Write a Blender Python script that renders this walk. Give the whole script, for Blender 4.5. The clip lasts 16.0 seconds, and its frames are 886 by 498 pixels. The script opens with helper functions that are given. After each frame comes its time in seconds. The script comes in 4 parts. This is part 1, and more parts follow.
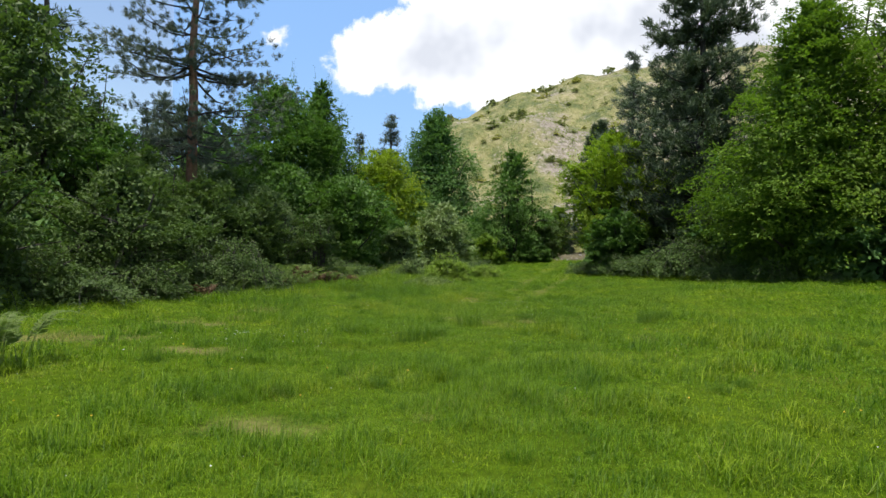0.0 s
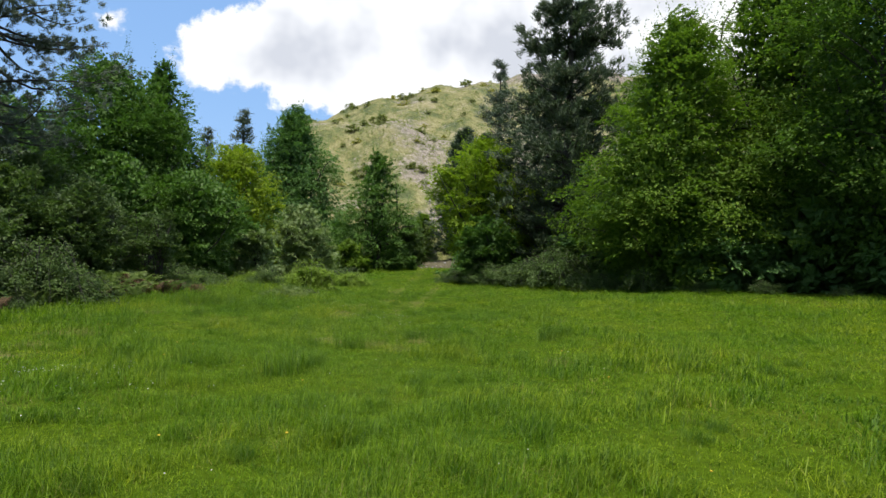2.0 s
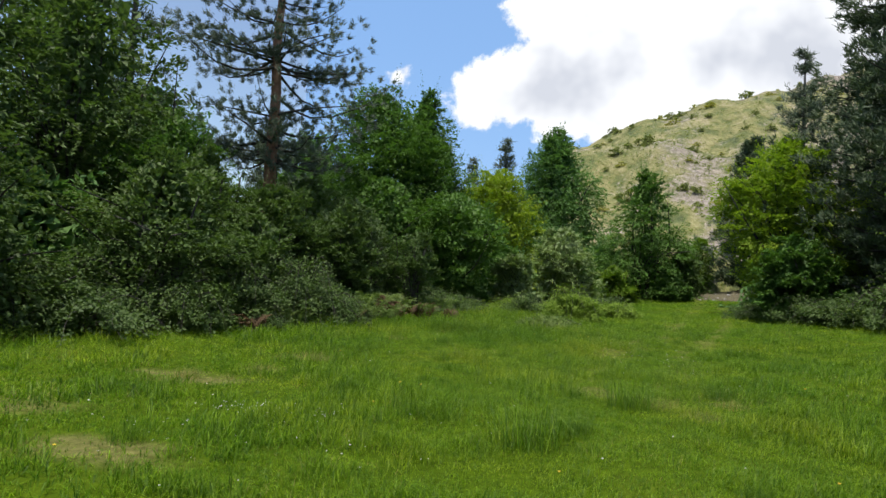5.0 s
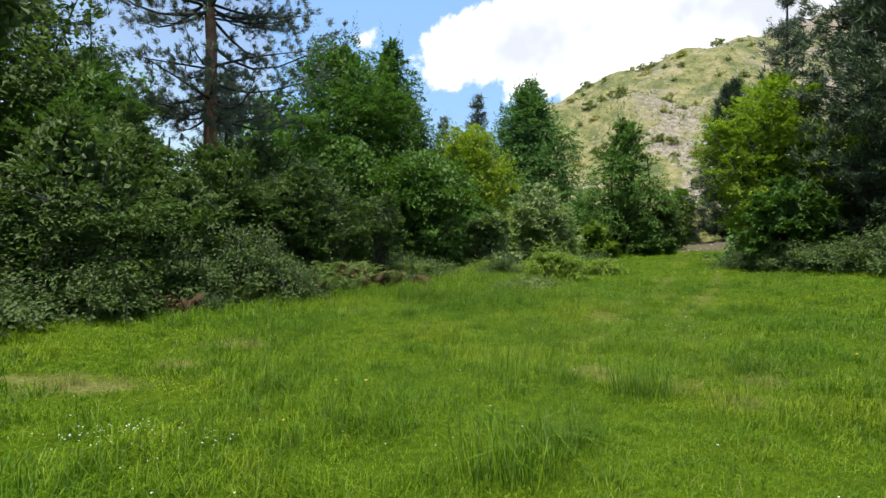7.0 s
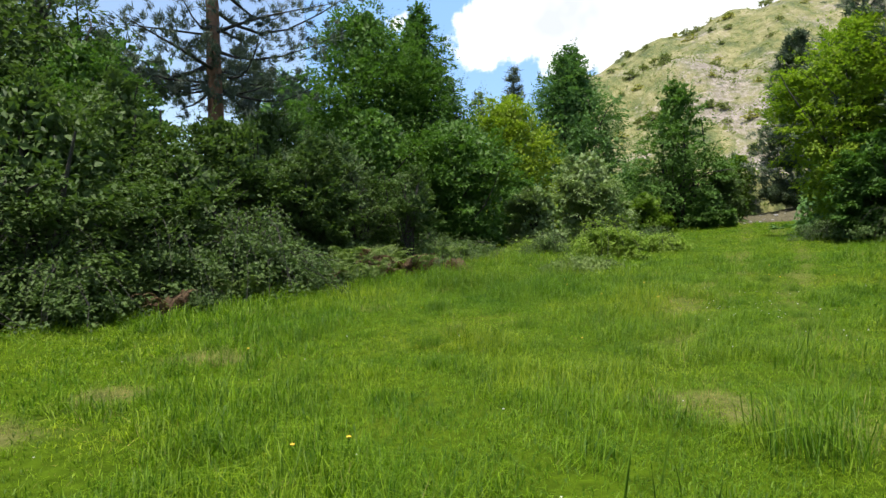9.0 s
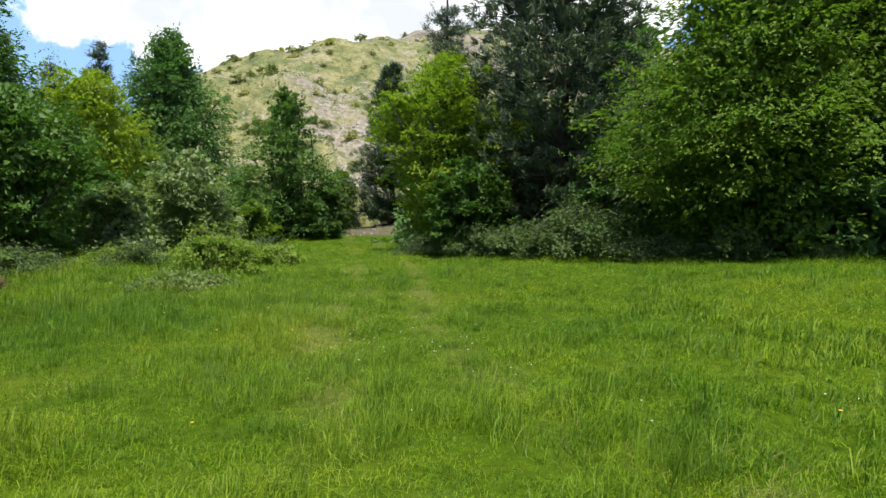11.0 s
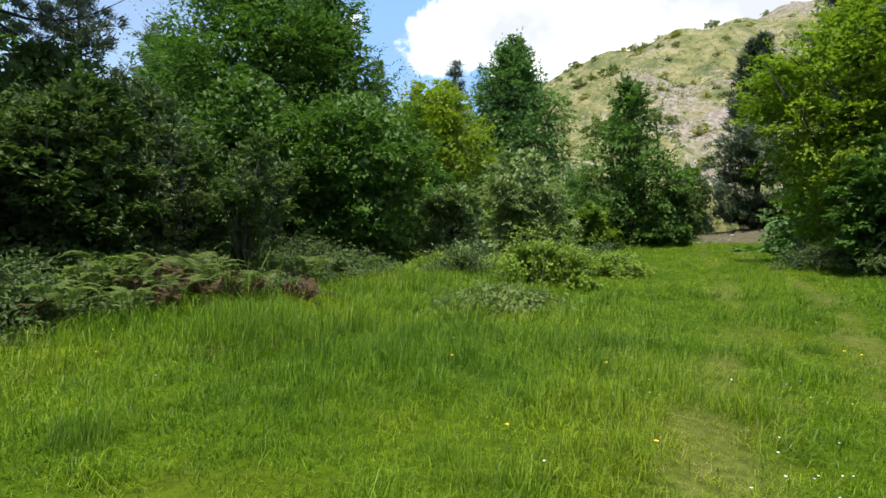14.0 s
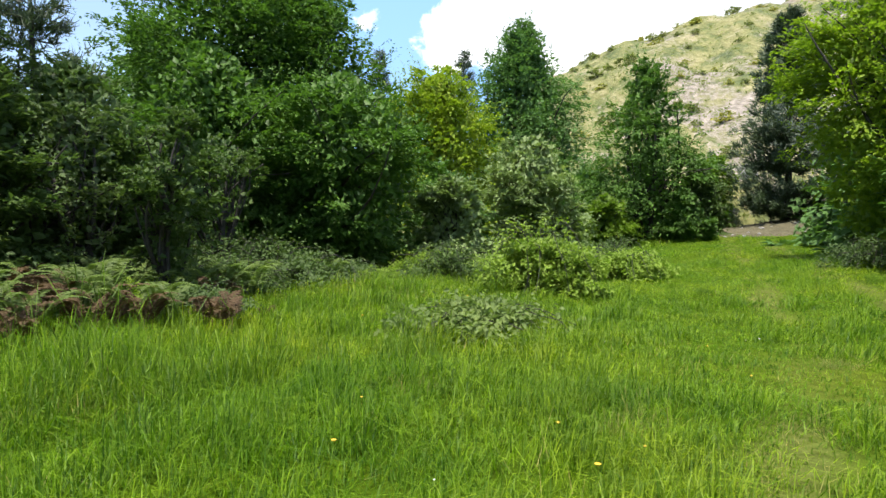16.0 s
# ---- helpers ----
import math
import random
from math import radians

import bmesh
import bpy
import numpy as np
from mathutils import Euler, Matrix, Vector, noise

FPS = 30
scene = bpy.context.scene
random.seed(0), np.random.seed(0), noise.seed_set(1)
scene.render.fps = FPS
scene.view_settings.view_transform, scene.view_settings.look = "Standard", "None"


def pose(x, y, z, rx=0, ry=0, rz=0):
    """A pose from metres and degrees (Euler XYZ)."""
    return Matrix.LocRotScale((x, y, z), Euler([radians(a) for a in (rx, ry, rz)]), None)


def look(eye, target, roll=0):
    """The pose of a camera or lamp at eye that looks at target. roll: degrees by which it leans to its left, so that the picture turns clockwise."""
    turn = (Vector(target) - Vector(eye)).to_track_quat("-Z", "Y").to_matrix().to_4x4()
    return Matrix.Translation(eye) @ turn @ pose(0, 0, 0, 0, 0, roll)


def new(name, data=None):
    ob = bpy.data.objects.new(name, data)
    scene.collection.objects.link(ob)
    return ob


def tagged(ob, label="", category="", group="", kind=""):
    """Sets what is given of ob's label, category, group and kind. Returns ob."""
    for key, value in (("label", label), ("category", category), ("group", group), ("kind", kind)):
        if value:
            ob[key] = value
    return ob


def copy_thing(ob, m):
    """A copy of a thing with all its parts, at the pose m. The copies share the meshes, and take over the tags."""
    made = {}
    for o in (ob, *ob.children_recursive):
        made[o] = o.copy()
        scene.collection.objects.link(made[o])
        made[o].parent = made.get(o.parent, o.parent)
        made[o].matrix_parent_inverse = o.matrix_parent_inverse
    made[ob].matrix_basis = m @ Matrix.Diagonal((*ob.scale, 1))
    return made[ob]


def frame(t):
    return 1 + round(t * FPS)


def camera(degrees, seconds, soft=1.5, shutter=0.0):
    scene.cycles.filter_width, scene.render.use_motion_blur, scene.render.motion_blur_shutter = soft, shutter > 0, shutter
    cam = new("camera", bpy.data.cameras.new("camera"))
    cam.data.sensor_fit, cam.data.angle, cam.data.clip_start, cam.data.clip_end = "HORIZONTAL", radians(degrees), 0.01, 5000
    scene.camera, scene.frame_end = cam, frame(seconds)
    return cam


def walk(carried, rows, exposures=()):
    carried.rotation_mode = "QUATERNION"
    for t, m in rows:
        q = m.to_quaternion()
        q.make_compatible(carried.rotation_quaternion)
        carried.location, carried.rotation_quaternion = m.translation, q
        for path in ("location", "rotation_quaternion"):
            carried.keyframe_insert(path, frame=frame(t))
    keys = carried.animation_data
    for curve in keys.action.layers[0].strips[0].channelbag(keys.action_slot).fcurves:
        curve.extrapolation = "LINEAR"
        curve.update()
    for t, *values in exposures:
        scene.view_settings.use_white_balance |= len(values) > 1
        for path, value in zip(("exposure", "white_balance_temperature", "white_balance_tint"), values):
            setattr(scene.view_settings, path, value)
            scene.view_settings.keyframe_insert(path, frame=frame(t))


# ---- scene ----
cam = camera(72.0, 16.0)
PATH = [
    (0, (0.875, 2.805, 1.770), (0.837, 5.105, 1.765), 1.1),
    (0.5, (0.798, 3.411, 1.799), (1.240, 5.668, 1.829), 1.7),
    (1, (0.756, 3.985, 1.726), (1.299, 6.219, 1.776), 2.6),
    (1.5, (0.568, 4.551, 1.718), (1.065, 6.795, 1.766), 2.4),
    (2, (0.439, 5.132, 1.751), (0.940, 7.377, 1.786), 1.8),
    (2.5, (0.568, 5.632, 1.659), (1.096, 7.868, 1.748), 0.8),
    (3, (0.616, 6.221, 1.640), (1.136, 8.459, 1.748), 0.3),
    (3.5, (0.621, 6.792, 1.633), (1.091, 9.041, 1.741), 0.8),
    (4, (0.603, 7.296, 1.581), (0.791, 9.584, 1.705), 1.3),
    (4.5, (0.483, 7.687, 1.603), (0.172, 9.962, 1.711), 3.1),
    (4.7, (0.461, 7.874, 1.605), (0.008, 10.127, 1.715), 3.3),
    (6.8, (0.385, 9.952, 1.575), (-0.017, 12.216, 1.573), 0.1),
    (7, (0.356, 10.187, 1.542), (-0.023, 12.456, 1.517), 0.0),
    (7.5, (0.254, 10.899, 1.492), (-0.184, 13.156, 1.442), -0.0),
    (8, (0.152, 11.467, 1.455), (-0.362, 13.707, 1.386), -0.2),
    (8.5, (0.083, 11.911, 1.498), (-0.446, 14.147, 1.418), -1.5),
    (9, (0.045, 12.530, 1.436), (-0.482, 14.767, 1.348), -2.0),
    (9.5, (-0.060, 13.024, 1.391), (-0.474, 15.283, 1.281), -0.3),
    (10, (-0.137, 13.524, 1.478), (0.038, 15.816, 1.418), 1.9),
    (10.2, (-0.115, 13.707, 1.436), (0.328, 15.963, 1.371), 1.9),
    (12.3, (-0.016, 17.091, 1.440), (1.020, 19.144, 1.385), -0.0),
    (12.5, (0.007, 17.253, 1.441), (0.913, 19.366, 1.386), -0.0),
    (13, (0.057, 17.662, 1.418), (0.593, 19.898, 1.389), 0.0),
    (13.5, (0.176, 17.976, 1.397), (0.261, 20.273, 1.355), 0.4),
    (14, (0.337, 18.437, 1.403), (0.020, 20.714, 1.332), 0.9),
    (14.5, (0.512, 19.130, 1.374), (0.151, 21.401, 1.313), 1.1),
    (15, (0.693, 19.702, 1.355), (0.354, 21.975, 1.297), 0.6),
    (15.5, (0.833, 20.271, 1.396), (0.509, 22.547, 1.328), 0.0),
    (16, (0.769, 20.809, 1.395), (0.382, 23.075, 1.314), 0.0),
]
EXPOSURES = [(0, 0.42), (1, 0.35), (1.5, 0.42), (2.5, 0.12), (3.5, 0.1), (4.5, 0.15), (4.7, 0.2), (7, 0.55), (8, 0.85), (8.5, 0.55), (9, 0.66), (10, 0.68), (12.5, 0.5), (13.5, 0.44), (14.5, 0.76), (15, 0.72), (16, 0.98)]
walk(cam, [(t, look(eye, target, roll)) for t, eye, target, roll in PATH], EXPOSURES)

# ---- world, sun ----
SUN_DIR = Vector((-0.06, -0.14, 0.94)).normalized()
world = bpy.data.worlds.new("sky")
scene.world = world
world.use_nodes = True
wn = world.node_tree.nodes
sky = wn.new("ShaderNodeTexSky")
sky.sky_type = "NISHITA"
sky.sun_disc = False
sky.sun_elevation = math.asin(SUN_DIR.z)
sky.sun_rotation = math.atan2(SUN_DIR.x, SUN_DIR.y)
sky.air_density, sky.dust_density, sky.ozone_density = 1.0, 1.6, 1.0
wn["Background"].inputs["Strength"].default_value = 0.15
world.node_tree.links.new(sky.outputs[0], wn["Background"].inputs["Color"])
sun = new("sun", bpy.data.lights.new("sun", "SUN"))
sun.data.energy, sun.data.angle, sun.data.color = 4.0, radians(0.6), (1.0, 0.95, 0.87)
sun.matrix_world = look(SUN_DIR * 50, (0, 0, 0))

rng = np.random.default_rng(7)


# ---- materials ----
def material(name):
    m = bpy.data.materials.new(name)
    m.use_nodes = True
    nt = m.node_tree
    return m, nt, nt.nodes["Principled BSDF"], nt.nodes["Material Output"]


def ramp(nt, fac, stops):
    r = nt.nodes.new("ShaderNodeValToRGB")
    while len(r.color_ramp.elements) < len(stops):
        r.color_ramp.elements.new(0.5)
    for e, (p, c) in zip(r.color_ramp.elements, stops):
        e.position, e.color = p, (*c, 1)
    nt.links.new(fac, r.inputs[0])
    return r.outputs[0]


def noise_node(nt, scale, detail=4, rough=0.6, coords="Object"):
    tc = nt.nodes.new("ShaderNodeTexCoord")
    n = nt.nodes.new("ShaderNodeTexNoise")
    n.inputs["Scale"].default_value, n.inputs["Detail"].default_value, n.inputs["Roughness"].default_value = scale, detail, rough
    nt.links.new(tc.outputs[coords], n.inputs["Vector"])
    return n.outputs["Fac"]


def mix_color(nt, fac, a, b, mode="MIX"):
    m = nt.nodes.new("ShaderNodeMix")
    m.data_type, m.blend_type = "RGBA", mode
    for sock, v in ((m.inputs[0], fac), (m.inputs[6], a), (m.inputs[7], b)):
        if isinstance(v, bpy.types.NodeSocket):
            nt.links.new(v, sock)
        else:
            sock.default_value = v if isinstance(v, float) else (*v, 1)
    return m.outputs[2]


def leaf_material(name, dark, light, through_light=0.34, gloss=0.55, patch=0.6, upright=0.42, sward=False):
    """Foliage: every leaf its own shade, slow drifts of tone over the crown, light through the blade."""
    m, nt, bsdf, out = material(name)
    geo = nt.nodes.new("ShaderNodeNewGeometry")
    a = ramp(nt, geo.outputs["Random Per Island"], [(0.0, dark), (1.0, light)])
    if sward:
        drift = ramp(nt, noise_node(nt, patch, 5, 0.65), [(0.34, (0.66, 0.80, 0.6)), (0.50, (0.98, 1.0, 0.9)), (0.66, (1.42, 1.16, 1.2))])
        spots = ramp(nt, noise_node(nt, 2.6, 4, 0.6), [(0.34, (0.66, 0.74, 0.7)), (0.52, (1.0, 1.0, 1.0)), (0.68, (1.22, 1.14, 1.2))])
        drift = mix_color(nt, 1.0, drift, spots, "MULTIPLY")
    else:
        drift = ramp(nt, noise_node(nt, patch, 3), [(0.35, (0.80, 0.83, 0.80)), (0.65, (1.12, 1.10, 1.0))])
    col = mix_color(nt, 1.0, a, drift, "MULTIPLY")
    nt.links.new(col, bsdf.inputs["Base Color"])
    bsdf.inputs["Roughness"].default_value = gloss
    bsdf.inputs["Specular IOR Level"].default_value = 0.18 if sward else 0.2
    tr = nt.nodes.new("ShaderNodeBsdfTranslucent")
    warm = mix_color(nt, 1.0, col, (1.0, 1.18, 0.5), "MULTIPLY")
    nt.links.new(warm, tr.inputs["Color"])
    if upright:
        bent = nt.nodes.new("ShaderNodeVectorMath")
        bent.operation = "MULTIPLY_ADD"
        nt.links.new(geo.outputs["Normal"], bent.inputs[0])
        bent.inputs[1].default_value, bent.inputs[2].default_value = (1 - upright,) * 3, (0, 0, upright)
        nrm = nt.nodes.new("ShaderNodeVectorMath")
        nrm.operation = "NORMALIZE"
        nt.links.new(bent.outputs[0], nrm.inputs[0])
        nt.links.new(nrm.outputs[0], bsdf.inputs["Normal"])
    mx = nt.nodes.new("ShaderNodeMixShader")
    mx.inputs[0].default_value = through_light
    nt.links.new(bsdf.outputs[0], mx.inputs[1])
    nt.links.new(tr.outputs[0], mx.inputs[2])
    nt.links.new(mx.outputs[0], out.inputs["Surface"])
    return m


def bark_material(name, dark, light, scale=9.0):
    m, nt, bsdf, out = material(name)
    n = noise_node(nt, scale, 6, 0.7)
    nt.links.new(ramp(nt, n, [(0.3, dark), (0.7, light)]), bsdf.inputs["Base Color"])
    bsdf.inputs["Roughness"].default_value = 0.9
    b = nt.nodes.new("ShaderNodeBump")
    b.inputs["Strength"].default_value, b.inputs["Distance"].default_value = 0.6, 0.02
    nt.links.new(n, b.inputs["Height"])
    nt.links.new(b.outputs[0], bsdf.inputs["Normal"])
    return m


BROAD = leaf_material("leaf_broad", (0.071, 0.146, 0.027), (0.107, 0.201, 0.037))
DEEP = leaf_material("leaf_deep", (0.087, 0.172, 0.053), (0.127, 0.230, 0.066))
YELLOW = leaf_material("leaf_yellow_green", (0.195, 0.276, 0.023), (0.302, 0.377, 0.031), 0.4)
BRIGHT = leaf_material("leaf_bright", (0.123, 0.205, 0.022), (0.177, 0.268, 0.029), 0.45)
SILVER = leaf_material("leaf_silver", (0.090, 0.135, 0.052), (0.135, 0.184, 0.074), 0.35)
HAZEL = leaf_material("leaf_hazel", (0.070, 0.117, 0.032), (0.107, 0.163, 0.047))
BRAMBLE = leaf_material("leaf_bramble", (0.070, 0.115, 0.036), (0.107, 0.160, 0.052), 0.35)
WALNUT = leaf_material("leaf_walnut", (0.066, 0.132, 0.020), (0.120, 0.205, 0.030), 0.42)
WILLOW = leaf_material("leaf_willow", (0.176, 0.240, 0.101), (0.254, 0.325, 0.140), 0.35)
# walnut leaf in a lighter colour that stands in for sunlit foliage
WALNUT_LIT = leaf_material("leaf_walnut_lit", (0.098, 0.180, 0.022), (0.168, 0.258, 0.030), 0.42)
LIME = leaf_material("leaf_lime", (0.151, 0.241, 0.018), (0.269, 0.358, 0.031), 0.45)
MOUND = leaf_material("leaf_mound", (0.170, 0.260, 0.034), (0.240, 0.335, 0.048), 0.4)
NEEDLE = leaf_material("needle_dark", (0.050, 0.078, 0.040), (0.086, 0.118, 0.060), 0.2)
NEEDLE_PALE = leaf_material("needle_pale", (0.079, 0.106, 0.078), (0.111, 0.140, 0.104), 0.2)
FERN = leaf_material("fern_green", (0.129, 0.187, 0.054), (0.183, 0.244, 0.073), 0.4)
DEAD_FERN = leaf_material("fern_dead", (0.105, 0.066, 0.038), (0.165, 0.106, 0.062), 0.25, 0.8)
SCRUB = leaf_material("leaf_scrub", (0.190, 0.215, 0.080), (0.260, 0.280, 0.105), 0.4, 0.7, 0.1)
SCRUB_Y = leaf_material("leaf_scrub_yellow", (0.298, 0.293, 0.063), (0.378, 0.354, 0.079), 0.35, 0.7, 0.1)
GRASS = leaf_material("grass_blade", (0.050, 0.120, 0.003), (0.228, 0.345, 0.014), 0.42, 0.5, 0.35, 0.38, True)
GRASS_DRY = leaf_material("grass_straw", (0.170, 0.190, 0.040), (0.330, 0.310, 0.100), 0.3, 0.7, 0.35, 0.4, True)
GRASS_DARK = leaf_material("grass_rush", (0.066, 0.140, 0.004), (0.140, 0.230, 0.010), 0.4, 0.5, 0.5, 0.4, True)
BARK = bark_material("bark_grey", (0.050, 0.042, 0.034), (0.150, 0.130, 0.105))
BARK_DARK = bark_material("bark_dark", (0.022, 0.019, 0.016), (0.070, 0.060, 0.050))
BARK_PINE = bark_material("bark_orange", (0.120, 0.062, 0.036), (0.330, 0.175, 0.105), 6.0)


def ground_material():
    m, nt, bsdf, out = material("meadow_soil")
    big = noise_node(nt, 0.22, 4)
    fine = noise_node(nt, 9.0, 6, 0.7)
    c1 = ramp(nt, big, [(0.3, (0.052, 0.095, 0.004)), (0.55, (0.070, 0.118, 0.005)), (0.75, (0.105, 0.125, 0.014))])
    c2 = ramp(nt, fine, [(0.3, (0.50, 0.52, 0.45)), (0.7, (1.20, 1.18, 1.10))])
    worn = nt.nodes.new("ShaderNodeAttribute")
    worn.attribute_name = "worn"
    straw = ramp(nt, noise_node(nt, 14.0, 5, 0.7), [(0.3, (0.135, 0.115, 0.040)), (0.7, (0.300, 0.255, 0.125))])
    c1 = mix_color(nt, worn.outputs["Fac"], c1, straw)
    nt.links.new(mix_color(nt, 1.0, c1, c2, "MULTIPLY"), bsdf.inputs["Base Color"])
    bsdf.inputs["Roughness"].default_value = 1.0
    bsdf.inputs["Specular IOR Level"].default_value = 0.05
    b = nt.nodes.new("ShaderNodeBump")
    b.inputs["Strength"].default_value, b.inputs["Distance"].default_value = 0.8, 0.06
    nt.links.new(fine, b.inputs["Height"])
    nt.links.new(b.outputs[0], bsdf.inputs["Normal"])
    return m


def hill_material():
    m, nt, bsdf, out = material("hillside")

    def slope_noise(scale, detail, rough, stretch):
        tc, mp, n = (nt.nodes.new("ShaderNode" + k) for k in ("TexCoord", "Mapping", "TexNoise"))
        mp.inputs["Scale"].default_value = stretch
        n.inputs["Scale"].default_value, n.inputs["Detail"].default_value, n.inputs["Roughness"].default_value = scale, detail, rough
        nt.links.new(tc.outputs["Object"], mp.inputs["Vector"])
        nt.links.new(mp.outputs[0], n.inputs["Vector"])
        return n.outputs["Fac"]

    big = slope_noise(0.075, 6, 0.62, (1.0, 0.45, 0.6))
    mid = slope_noise(0.30, 6, 0.68, (1.0, 0.35, 0.5))
    fine = slope_noise(1.5, 6, 0.75, (1.0, 0.45, 0.7))
    grass = ramp(nt, mid, [(0.32, (0.062, 0.086, 0.020)), (0.43, (0.125, 0.138, 0.036)), (0.54, (0.215, 0.200, 0.070)), (0.66, (0.300, 0.262, 0.135))])
    scree = ramp(nt, fine, [(0.3, (0.150, 0.118, 0.096)), (0.7, (0.340, 0.290, 0.245))])
    where = ramp(nt, mix_color(nt, 0.35, big, fine), [(0.505, (0, 0, 0)), (0.585, (1, 1, 1))])
    col = mix_color(nt, where, grass, scree)
    tone = ramp(nt, fine, [(0.3, (0.62, 0.66, 0.60)), (0.7, (1.16, 1.15, 1.10))])
    nt.links.new(mix_color(nt, 1.0, col, tone, "MULTIPLY"), bsdf.inputs["Base Color"])
    bsdf.inputs["Roughness"].default_value = 0.95
    b = nt.nodes.new("ShaderNodeBump")
    b.inputs["Strength"].default_value, b.inputs["Distance"].default_value = 1.0, 1.2
    nt.links.new(mid, b.inputs["Height"])
    nt.links.new(b.outputs[0], bsdf.inputs["Normal"])
    return m


def dirt_material():
    m, nt, bsdf, out = material("bare_dirt")
    fine = noise_node(nt, 3.5, 7, 0.75)
    nt.links.new(ramp(nt, fine, [(0.3, (0.060, 0.055, 0.026)), (0.55, (0.105, 0.092, 0.048)), (0.75, (0.165, 0.140, 0.090))]), bsdf.inputs["Base Color"])
    bsdf.inputs["Roughness"].default_value = 0.95
    b = nt.nodes.new("ShaderNodeBump")
    b.inputs["Distance"].default_value = 0.08
    nt.links.new(fine, b.inputs["Height"])
    nt.links.new(b.outputs[0], bsdf.inputs["Normal"])
    return m


MEADOW, HILL, DIRT = ground_material(), hill_material(), dirt_material()
STONE = bark_material("pale_stone", (0.22, 0.21, 0.19), (0.42, 0.41, 0.39), 3.0)


# cloud: round billows (x, z, radius) joined and frayed by noise
BILLOWS = [(-477, 523, 6), (-450, 516, 10), (-233, 462, 78), (-122, 484, 112), (-25, 499, 150), (127, 529, 200), (136, 405, 80), (333, 532, 277),
           (538, 617, 347), (259, 821, 361), (60, 694, 225), (813, 483, 416), (941, 896, 555)]


def cloud_material():
    m, nt, bsdf, out = material("cloud")
    nt.nodes.remove(bsdf)
    tc = nt.nodes.new("ShaderNodeTexCoord")
    fray = nt.nodes.new("ShaderNodeTexNoise")
    fray.inputs["Scale"].default_value, fray.inputs["Detail"].default_value, fray.inputs["Roughness"].default_value = 0.011, 8, 0.58
    nt.links.new(tc.outputs["Object"], fray.inputs["Vector"])

    def math_node(op, a, b=None):
        n = nt.nodes.new("ShaderNodeMath")
        n.operation = op
        for sock, v in zip(n.inputs, (a, b)):
            if isinstance(v, bpy.types.NodeSocket):
                nt.links.new(v, sock)
            elif v is not None:
                sock.default_value = v
        return n.outputs[0]

    near = None
    for x, z, r in BILLOWS:
        d = nt.nodes.new("ShaderNodeVectorMath")
        d.operation = "DISTANCE"
        nt.links.new(tc.outputs["Object"], d.inputs[0])
        d.inputs[1].default_value = (x, 0, z)
        e = math_node("SUBTRACT", d.outputs["Value"], float(r))
        near = e if near is None else math_node("MINIMUM", near, e)
    edge = math_node("ADD", near, math_node("MULTIPLY", math_node("SUBTRACT", fray.outputs["Fac"], 0.5), 190.0))
    cover = nt.nodes.new("ShaderNodeMapRange")
    cover.interpolation_type = "SMOOTHSTEP"
    nt.links.new(edge, cover.inputs["Value"])
    for i, v in zip((1, 2, 3, 4), (14.0, -16.0, 0.0, 1.0)):
        cover.inputs[i].default_value = v
    # grey shading of the billows, put into the glow colour by soft noise
    soft = nt.nodes.new("ShaderNodeTexNoise")
    soft.inputs["Scale"].default_value, soft.inputs["Detail"].default_value, soft.inputs["Roughness"].default_value = 0.0030, 4, 0.5
    nt.links.new(tc.outputs["Object"], soft.inputs["Vector"])
    tone = ramp(nt, soft.outputs["Fac"], [(0.36, (0.60, 0.63, 0.70)), (0.47, (0.86, 0.88, 0.92)), (0.55, (1.0, 1.0, 1.0))])
    glow = nt.nodes.new("ShaderNodeEmission")
    glow.inputs["Strength"].default_value = 0.98
    nt.links.new(tone, glow.inputs["Color"])
    # outside the cloud: a pale blue haze glow added to brighten the sky
    clear = nt.nodes.new("ShaderNodeMixShader")
    clear.inputs[0].default_value = 0.55
    haze_glow = nt.nodes.new("ShaderNodeEmission")
    haze_glow.inputs["Color"].default_value, haze_glow.inputs["Strength"].default_value = (0.22, 0.45, 0.86, 1), 1.0
    nt.links.new(nt.nodes.new("ShaderNodeBsdfTransparent").outputs[0], clear.inputs[1])
    nt.links.new(haze_glow.outputs[0], clear.inputs[2])
    mx = nt.nodes.new("ShaderNodeMixShader")
    nt.links.new(cover.outputs[0], mx.inputs[0])
    nt.links.new(clear.outputs[0], mx.inputs[1])
    nt.links.new(glow.outputs[0], mx.inputs[2])
    nt.links.new(mx.outputs[0], out.inputs["Surface"])
    return m


CLOUD = cloud_material()


# ---- mesh helpers ----
def mesh_from(name, verts, faces, mat, smooth=False):
    """verts (n,3); faces (m,k) of one size k."""
    me = bpy.data.meshes.new(name)
    verts, faces = np.asarray(verts, np.float32), np.asarray(faces, np.int32)
    m, k = faces.shape
    me.vertices.add(len(verts))
    me.vertices.foreach_set("co", verts.ravel())
    me.loops.add(m * k)
    me.loops.foreach_set("vertex_index", faces.ravel())
    me.polygons.add(m)
    me.polygons.foreach_set("loop_start", np.arange(0, m * k, k, dtype=np.int32))
    me.polygons.foreach_set("use_smooth", np.full(m, smooth))
    me.update(calc_edges=True)
    me.materials.append(mat)
    return me


def part(name, me, parent=None, label=""):
    ob = new(name, me)
    if parent is not None:
        ob.parent = parent
    if label:
        tagged(ob, label)
    return ob


def unit(v):
    return v / np.maximum(np.linalg.norm(v, axis=-1, keepdims=True), 1e-9)


